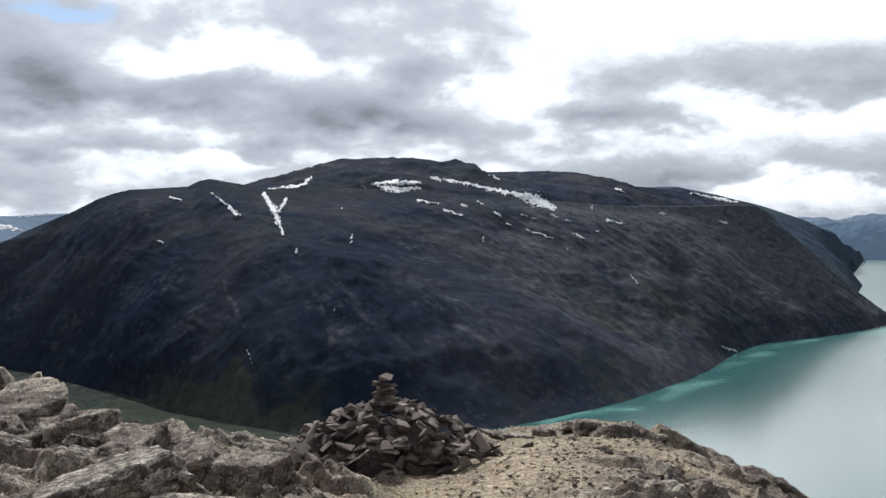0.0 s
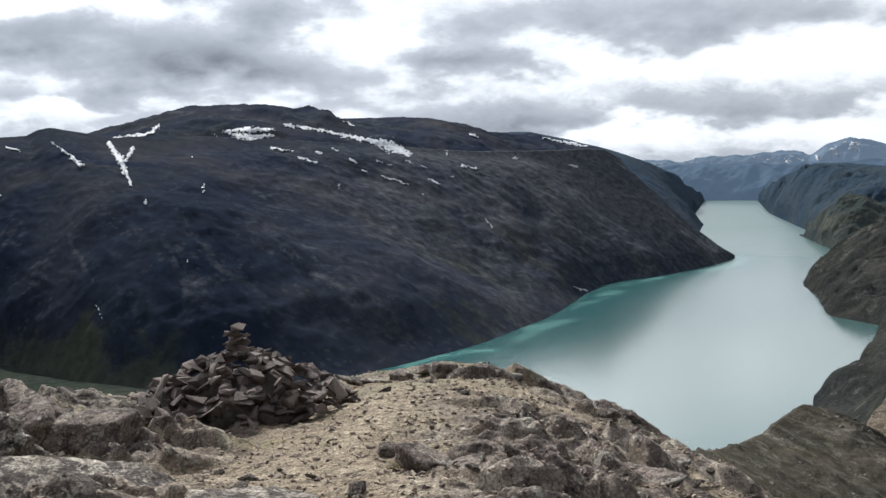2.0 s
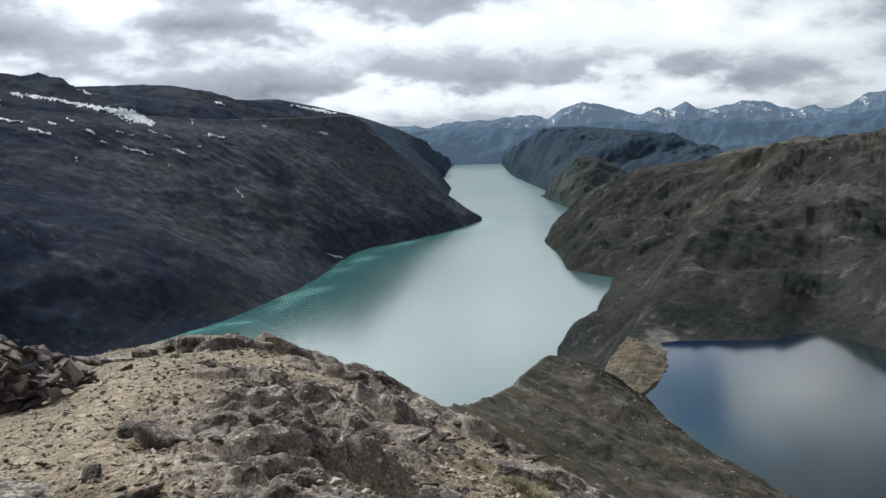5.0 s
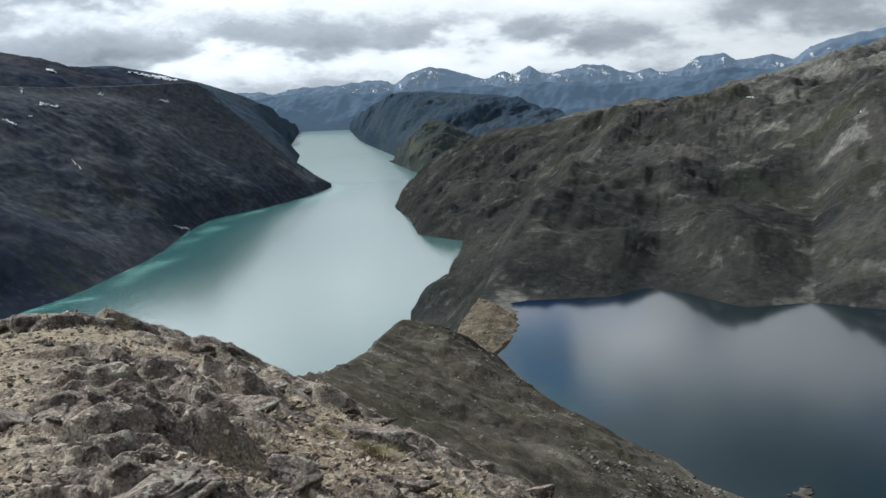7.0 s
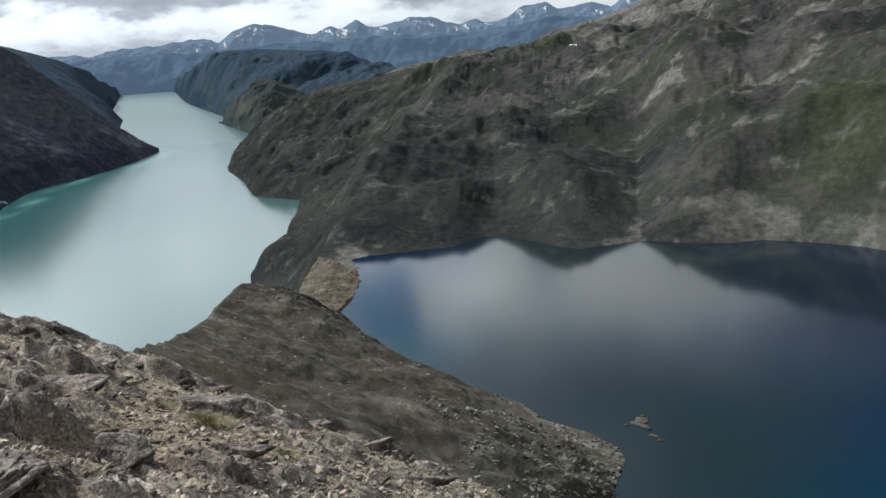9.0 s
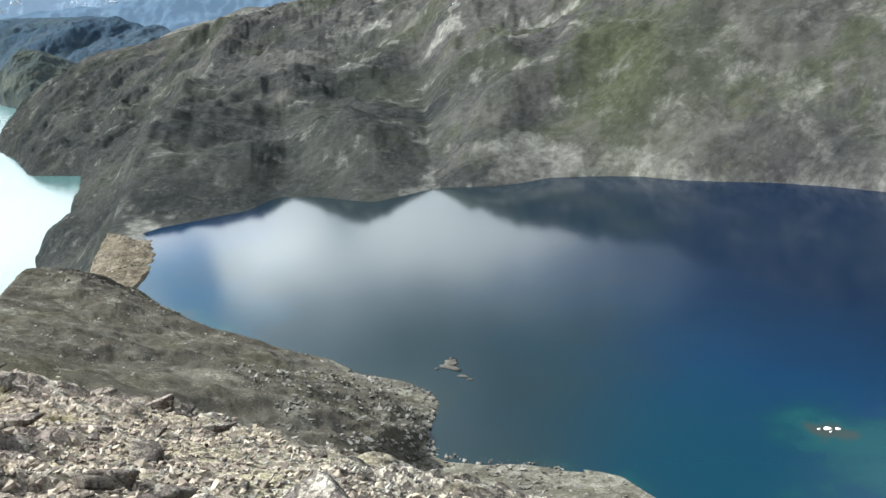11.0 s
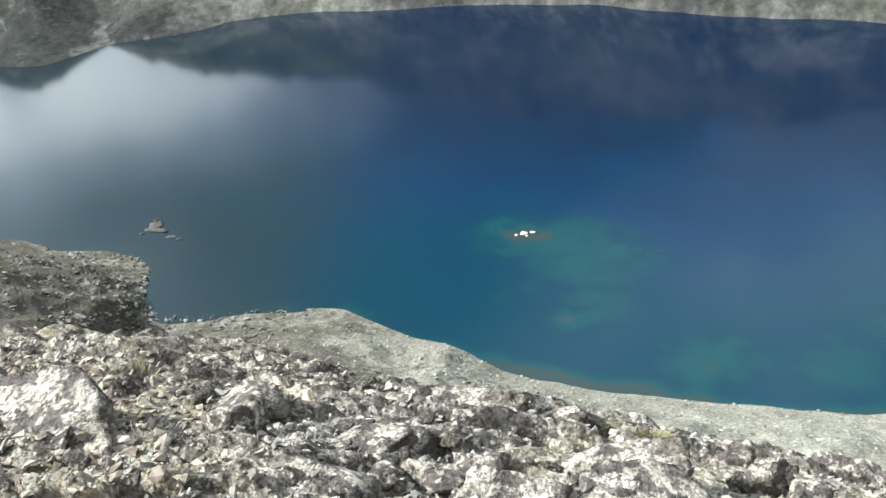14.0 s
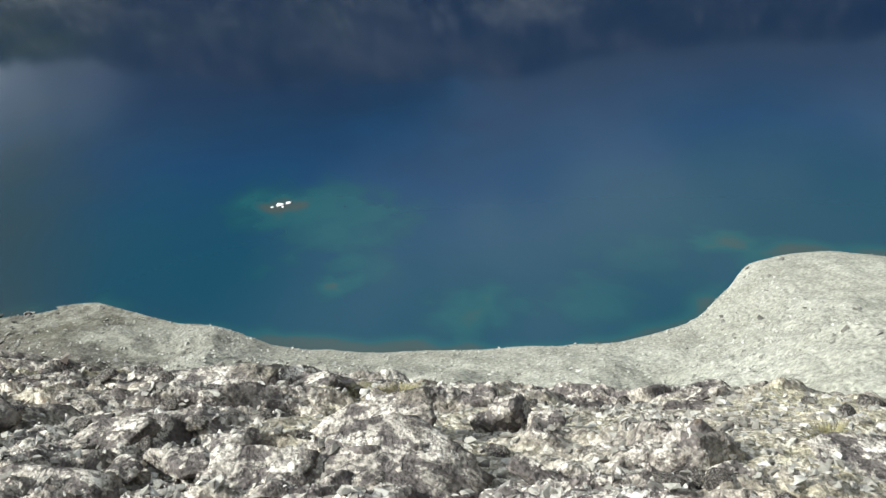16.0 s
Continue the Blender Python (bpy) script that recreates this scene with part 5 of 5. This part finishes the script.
# boulders and slabs that stand out of the ground: x, y, width, depth, height, turn, pale
BOULDERS = [
    (-4.6, 10.5, 0.5, 0.5, 1.35, 10, 0), (-4.25, 10.35, 0.35, 0.4, 0.95, 30, 0), (-4.75, 10.2, 0.5, 0.35, 1.0, -10, 0), (-4.0, 9.8, 0.7, 0.6, 0.7, 40, 0), (-3.1, 8.6, 0.75, 0.6, 0.62, 20, 0), (-2.4, 8.0, 0.55, 0.5, 0.55, -30, 0), (-1.8, 7.35, 0.45, 0.5, 0.55, 15, 0),
    (-1.42, 7.2, 0.42, 0.45, 0.5, -20, 0), (-2.35, 7.6, 0.8, 0.5, 0.4, 5, 0), (-2.1, 6.1, 1.3, 1.0, 0.45, 25, 1), (-1.1, 5.6, 0.9, 0.7, 0.22, -15, 1), (-0.2, 5.2, 0.8, 0.6, 0.18, 30, 1),
    (1.5, 10.5, 0.34, 0.3, 0.34, 25, 0), (1.8, 10.3, 0.44, 0.36, 0.36, 40, 0), (1.4, 10.9, 0.28, 0.26, 0.2, 15, 0), (1.05, 10.6, 0.22, 0.24, 0.16, 50, 0), (0.65, 10.3, 0.5, 0.4, 0.16, 20, 1), (2.0, 10.7, 0.25, 0.2, 0.25, -30, 0), (1.6, 10.3, 0.2, 0.2, 0.15, 60, 0),
    (0.73, 5.85, 0.34, 0.3, 0.26, 20, 0), (0.92, 5.6, 0.26, 0.22, 0.22, 60, 0), (1.08, 5.65, 0.18, 0.16, 0.26, 10, 0), (1.15, 5.95, 0.42, 0.16, 0.30, -40, 0), (1.5, 6.0, 0.5, 0.16, 0.28, -42, 0),
    (0.98, 4.1, 0.8, 0.6, 0.24, 10, 0), (1.85, 4.5, 0.28, 0.2, 0.18, -35, 0), (2.3, 11.0, 0.3, 0.3, 0.22, 0, 0), (2.6, 7.2, 0.5, 0.35, 0.3, -40, 0), (2.2, 6.2, 0.45, 0.3, 0.28, -40, 0), (3.0, 6.0, 0.5, 0.3, 0.25, -35, 0),
     (2.66, -1.35, 0.26, 0.2, 0.09, 0, 1),
    (4.05, 0.22, 0.12, 0.17, 0.07, 0, 3), (3.45, 0.92, 0.26, 0.6, 0.11, 0, 2), (3.62, 0.55, 0.22, 0.4, 0.08, 10, 2), (3.0, 0.72, 0.11, 0.11, 0.13, 0, 2), (3.5, -0.16, 0.18, 0.26, 0.2, 0, 2), (3.08, -0.34, 0.14, 0.15, 0.3, 0, 2), (2.99, -0.46, 0.14, 0.16, 0.17, 0, 2), (3.1, -0.25, 0.1, 0.1, 0.08, 0, 2),
    (2.9, 0.13, 0.24, 0.5, 0.12, 0, 2), (2.5, -0.06, 0.34, 0.46, 0.16, 0, 2), (2.73, 0.91, 0.2, 0.36, 0.1, 0, 2), (2.52, 0.56, 0.14, 0.2, 0.1, 0, 2), (2.6, 1.31, 0.16, 0.2, 0.2, 0, 2), (2.3, 0.82, 0.22, 0.42, 0.1, 0, 2), (2.42, 0.32, 0.22, 0.34, 0.1, 0, 2),
    (2.12, 2.5, 0.3, 0.34, 0.2, 0, 2), (2.6, 2.38, 0.3, 0.7, 0.16, -30, 2), (2.45, 1.88, 0.36, 0.85, 0.18, -28, 2), (2.85, 1.43, 0.22, 0.36, 0.16, -20, 2),
]

crag = random.Random(77)
for i in range(34):
    f = crag.random()
    bx, by = -4.6 + 3.3 * f + crag.uniform(-0.3, 0.3), 9.9 - 2.7 * f + crag.uniform(-0.9, 0.7)
    BOULDERS.append((bx, by, crag.uniform(0.25, 0.6), crag.uniform(0.2, 0.45), crag.uniform(0.2, 0.5), crag.uniform(-50, 50), int(crag.random() < 0.5)))
for i in range(20):
    bx = crag.uniform(1.3, 4.8)
    by = crag.uniform(4.2, 9.5)
    BOULDERS.append((bx, by, crag.uniform(0.12, 0.36), crag.uniform(0.07, 0.16), crag.uniform(0.07, 0.16), crag.uniform(-60, -20), 0))
for i in range(18):
    a, d = radians(crag.uniform(45, 112)), crag.uniform(2.4, 4.2)
    BOULDERS.append((d * math.sin(a), d * math.cos(a), crag.uniform(0.08, 0.22), crag.uniform(0.06, 0.13), crag.uniform(0.04, 0.09), crag.uniform(-30, 30) + 90, 1))


def boulders():
    for n, (x, y, w, d, h, turn, pale) in enumerate(BOULDERS):
        rng = random.Random(300 + n)
        if x > 0.6 and 3.5 < y < 11.2:
            h *= 0.6
        if pale == 2:
            w, d = w * 0.85, d * 0.85
        low = 0.72 if pale > 1 else 0.5 if y < 3 else 0.85
        me = boulder_mesh("boulder", rng, w * 1.1, d * 1.1, h * 1.15 * low, MAT_WHITE if pale == 3 else MAT_PALE if pale else MAT_BOULDER, 5 if w > 0.7 else 4, 0.035)
        ob = new("boulder", me)
        ob.location = (x, y, ground_at(x, y, False) + h * 0.12)
        ob.rotation_euler = (rng.uniform(-0.3, 0.3), rng.uniform(-0.3, 0.3), radians(turn))
        tagged(ob, "flat white stone lying on the slope" if pale == 3 else "pale lichen-covered boulder set in the rocky ground" if pale else "brown weathered boulder set in the rocky ground", "boulder", "boulders on the crest")


boulders()


def loose_stones(count, seed):
    rng = random.Random(seed)
    kinds, pales = [], []
    for i in range(14):
        me = boulder_mesh("stone", rng, rng.uniform(1.0, 1.6), 1.0, rng.uniform(0.4, 0.7), MAT_BOULDER, 3, 0.04)
        kinds.append(me)
        other = me.copy()
        other.materials[0] = MAT_PALE
        pales.append(other)
    n = 0
    while n < count:
        b, d = rng.uniform(-25, 118), 2.4 * (12.5 / 2.4) ** rng.random()
        if b > 60 and d > 7:
            continue
        x, y = d * math.sin(radians(b)), d * math.cos(radians(b))
        if math.hypot(x + 0.47, y - 8.85) < 0.95 or d > 0.95 * brow_at(x, y):
            continue
        size = rng.uniform(0.05, 0.11) * (rng.choice((1, 1, 1.3, 1.8)) if b < 40 else rng.choice((0.6, 0.8, 1)))
        ob = new("stone", rng.choice(pales if b > 40 else kinds))
        ob.location = (x, y, ground_at(x, y) + size * 0.12)
        ob.rotation_euler = (rng.uniform(-0.5, 0.5), rng.uniform(-0.5, 0.5), rng.uniform(0, 6.28))
        ob.scale = (size, size, size)
        tagged(ob, "pale lichen-blotched stone lying on the slope" if b > 40 else "angular brown broken stone lying on the gravel", "stone", "loose stones")
        n += 1


loose_stones(230, 5)


def gravel(count, seed, low, high, material, label, small=0.018, big=0.05, hide=0.75):
    """Small stones all over the crest, in one mesh."""
    rng = np.random.RandomState(seed)
    pick = random.Random(seed)
    shapes = []
    for i in range(10):
        bm = hull(pick, pick.uniform(0.45, 0.8), pick.uniform(1.0, 1.5), 8)
        bmesh.ops.triangulate(bm, faces=bm.faces[:])
        bm.verts.ensure_lookup_table()
        bm.verts.index_update()
        shapes.append((np.array([v.co[:] for v in bm.verts]), np.array([[v.index for v in f.verts] for f in bm.faces])))
        bm.free()
    b = np.radians(rng.uniform(low, high, count))
    d = 2.0 * (13.5 / 2.0) ** rng.rand(count)
    x, y = d * np.sin(b), d * np.cos(b)
    keep = (np.hypot(x + 0.47, y - 8.85) > 0.9) & ~((np.degrees(b) > 60) & (d > 8))
    keep &= rng.rand(count) > hide * bareness(x, y)
    keep &= d < 0.97 * brow_at(x, y)
    x, y = x[keep], y[keep]
    z = crest_height(x, y)
    size = small + big * rng.rand(len(x)) ** 3
    verts, faces, at = [], [], 0
    for i in range(len(x)):
        p, f = shapes[i % len(shapes)]
        a, t = rng.rand() * 6.28, rng.uniform(-0.5, 0.5)
        ca, sa = math.cos(a), math.sin(a)
        q = np.stack([p[:, 0] * ca - p[:, 1] * sa, p[:, 0] * sa + p[:, 1] * ca, p[:, 2] + p[:, 0] * t], 1) * size[i]
        verts.append(q + (x[i], y[i], z[i] + size[i] * 0.1))
        faces.append(f + at)
        at += len(p)
    me = mesh_of("gravel", np.concatenate(verts), np.concatenate(faces), material, False)
    tagged(new("gravel", me), label, "gravel", kind="stuff")


gravel(30000, 9, -26, 42, MAT_STONE, "small brown angular gravel scattered over the crest", 0.010, 0.040, 0.45)
gravel(26000, 12, 6, 66, MAT_CHIP, "lilac brown stone chips broken from the outcrops", 0.010, 0.052, 0.8)
gravel(30000, 10, 30, 119, MAT_PALESTONE, "small pale angular gravel scattered over the slope", 0.008, 0.036, 0.3)


def rubble(grid, count, seed, chance, small, big, material, label):
    """Stones lying on a slope, in one mesh."""
    rng = np.random.RandomState(seed)
    pick = random.Random(seed)
    shapes = []
    for i in range(8):
        bm = hull(pick, pick.uniform(0.45, 0.7), pick.uniform(1.0, 1.5), 8)
        bmesh.ops.triangulate(bm, faces=bm.faces[:])
        bm.verts.index_update()
        shapes.append((np.array([v.co[:] for v in bm.verts]), np.array([[v.index for v in f.verts] for f in bm.faces])))
        bm.free()
    nu, nv = grid.shape[:2]
    u, v = rng.rand(count) * (nu - 2), rng.rand(count) * (nv * 0.8 - 2)
    i, j = u.astype(int), v.astype(int)
    fu, fv = (u - i)[:, None], (v - j)[:, None]
    place = (grid[i, j] * (1 - fu) + grid[i + 1, j] * fu) * (1 - fv) + (grid[i, j + 1] * (1 - fu) + grid[i + 1, j + 1] * fu) * fv
    place = place[rng.rand(count) < chance(place[:, 0], place[:, 1], place[:, 2])]
    verts, faces, at = [], [], 0
    for n, q in enumerate(place):
        p, f = shapes[n % len(shapes)]
        size = small + big * rng.rand() ** 4
        a, t = rng.rand() * 6.28, rng.uniform(-0.5, 0.5)
        ca, sa = math.cos(a), math.sin(a)
        verts.append(np.stack([p[:, 0] * ca - p[:, 1] * sa, p[:, 0] * sa + p[:, 1] * ca, p[:, 2] + p[:, 0] * t], 1) * size + q + (0, 0, size * 0.12))
        faces.append(f + at)
        at += len(p)
    me = mesh_of("rubble", np.concatenate(verts), np.concatenate(faces), material, False)
    tagged(new("rubble", me), label, "stones", kind="stuff")


def ridge_stones(x, y, z):
    spit = np.exp(-((x - 122) ** 2 + (y - 108) ** 2) / 260.0)
    swarm = smooth(-0.1, 0.55, fbm(x / 11, y / 11, 5, 211, 0.6))
    return np.where((z > BE - 0.1) & (np.hypot(x, y) > 45), np.maximum(0.10 + 0.8 * swarm, spit) * (0.35 + 0.65 * smooth(150, 90, np.hypot(x, y))) + 0.15 * smooth(1.5, 0.2, z - BE), 0.0) * (1 - 0.85 * smooth(55, 68, np.degrees(np.arctan2(x, y))))


MAT_RUBBLE = stone_material("ridge_stone", [(0.075, 0.068, 0.058), (0.125, 0.115, 0.10), (0.235, 0.222, 0.198)], (0.06, 0.055, 0.048), 0.4, 0.3)
rubble(ridge, 30000, 15, ridge_stones, 0.14, 0.75, MAT_RUBBLE, "grey broken stones scattered over the ridge")
rubble(ridge[192:345, :92], 9000, 17, lambda x, y, z: np.where(z > BE - 0.2, 0.3 + 0.7 * smooth(-0.2, 0.5, fbm(x / 6, y / 6, 4, 217)), 0.0), 0.16, 1.0, MAT_RUBBLE, "grey rubble and slabs along the rocky spit")
MAT_BANKSTONE = stone_material("bank_stone", [(0.15, 0.142, 0.12), (0.25, 0.24, 0.205), (0.38, 0.366, 0.32)], (0.12, 0.11, 0.095), 0.4, 0.1)
rubble(ridge[330:600, :80], 14000, 18, lambda x, y, z: np.where(z > BE - 0.05, 0.25 + 0.75 * smooth(-0.2, 0.5, fbm(x / 7, y / 7, 4, 219)), 0.0), 0.08, 0.42, MAT_BANKSTONE, "pale scree stones on the slope down to the lake")
MAT_TAN = stone_material("isthmus_stone", [(0.12, 0.10, 0.078), (0.19, 0.162, 0.128), (0.29, 0.255, 0.21)], (0.10, 0.09, 0.07), 0.3, 0.4)
rubble(isthmus, 1800, 16, lambda x, y, z: np.where(z > BE, smooth(-0.2, 0.6, fbm(x / 9, y / 9, 4, 215)), 0.0), 0.2, 0.8, MAT_TAN, "tan broken stones lying on the isthmus")


# low rocks that break the surface of the blue lake
def islet(x, y, w, d, h, seed, material, label):
    rng = random.Random(seed)
    ob = new("islet", boulder_mesh("islet", rng, w, d, h, material, 3, 0.12))
    ob.location = (x, y, BE)
    tagged(ob, label, "islet")


MAT_SKERRY = rock_material("skerry_rock", [(0.06, 0.055, 0.05), (0.095, 0.089, 0.08), (0.14, 0.132, 0.118)], 1.5, 0.3, (0.08, 0.07, 0.06), 0.5)
for k, (ix, iy, iw, il) in enumerate([(144.6, 119.4, 1.6, 6.4), (146.4, 120.8, 3.6, 3.2), (142.2, 114.6, 0.9, 2.4), (148.6, 122.6, 1.2, 1.0), (143.0, 121.8, 1.0, 1.0), (141.5, 112.4, 0.8, 1.2)]):
    islet(ix, iy, iw, il, 0.3 + 0.16 * iw, 45 + k, MAT_SKERRY, "low brown skerry just above the lake surface")
for k, (ix, iy, iw, il) in enumerate([(149.0, 47.6, 1.0, 1.5), (149.6, 46.2, 0.6, 1.2), (148.3, 48.8, 0.4, 0.6), (148.2, 46.9, 0.5, 0.4)]):
    islet(ix, iy, iw, il, 0.3 + 0.2 * iw, 33 + k, MAT_WHITE, "small white rock islet in the blue lake")


def grass_tuft(x, y, size, blades, seed):
    """A small clump of dry grass."""
    rng = random.Random(seed)
    verts, faces = [], []
    spots = [(rng.uniform(0, 6.28), size * rng.random() ** 0.6) for i in range(blades)]
    at = np.array([(r * math.cos(a), r * math.sin(a)) for a, r in spots])
    rise = crest_height(x + at[:, 0], y + at[:, 1]) - ground_at(x, y)
    for (a, r), (bx, by), bz in zip(spots, at.tolist(), rise.tolist()):
        h = size * rng.uniform(0.2, 0.5)
        lean_x, lean_y = bx * 0.8 + rng.uniform(-0.4, 0.4) * h, by * 0.8 + rng.uniform(-0.4, 0.4) * h
        w = 0.0014
        sx, sy = w * math.cos(a + 1.6), w * math.sin(a + 1.6)
        n = len(verts)
        verts += [(bx - sx, by - sy, bz - 0.01), (bx + sx, by + sy, bz - 0.01), (bx + lean_x * 0.5 + sx, by + lean_y * 0.5 + sy, bz + h * 0.7), (bx + lean_x * 0.5 - sx, by + lean_y * 0.5 - sy, bz + h * 0.7), (bx + lean_x, by + lean_y, bz + h)]
        faces += [(n, n + 1, n + 2), (n, n + 2, n + 3), (n + 3, n + 2, n + 4)]
    ob = new("grass_tuft", mesh_of("grass_tuft", np.array(verts), np.array(faces), MAT_GRASS))
    ob.location = (x, y, ground_at(x, y))
    tagged(ob, "small clump of dry yellow-green grass between stones", "grass", "grass tufts", "stuff")


MAT_GRASS = stone_material("dry_grass", [(0.14, 0.12, 0.06), (0.20, 0.175, 0.09), (0.27, 0.235, 0.13)], (0.14, 0.145, 0.065), 0.4, 0.04)
for tx, ty, ts, tn, tseed in ((2.74, 5.45, 0.13, 160, 1), (2.66, 5.95, 0.08, 90, 2), (2.8, 4.65, 0.07, 70, 3), (2.78, -1.32, 0.06, 70, 4), (0.62, 6.0, 0.09, 100, 5), (0.98, 6.1, 0.07, 70, 6), (3.2, 2.2, 0.06, 60, 7), (3.4, 0.1, 0.06, 60, 8)):
    grass_tuft(tx, ty, ts, tn * 3, tseed)
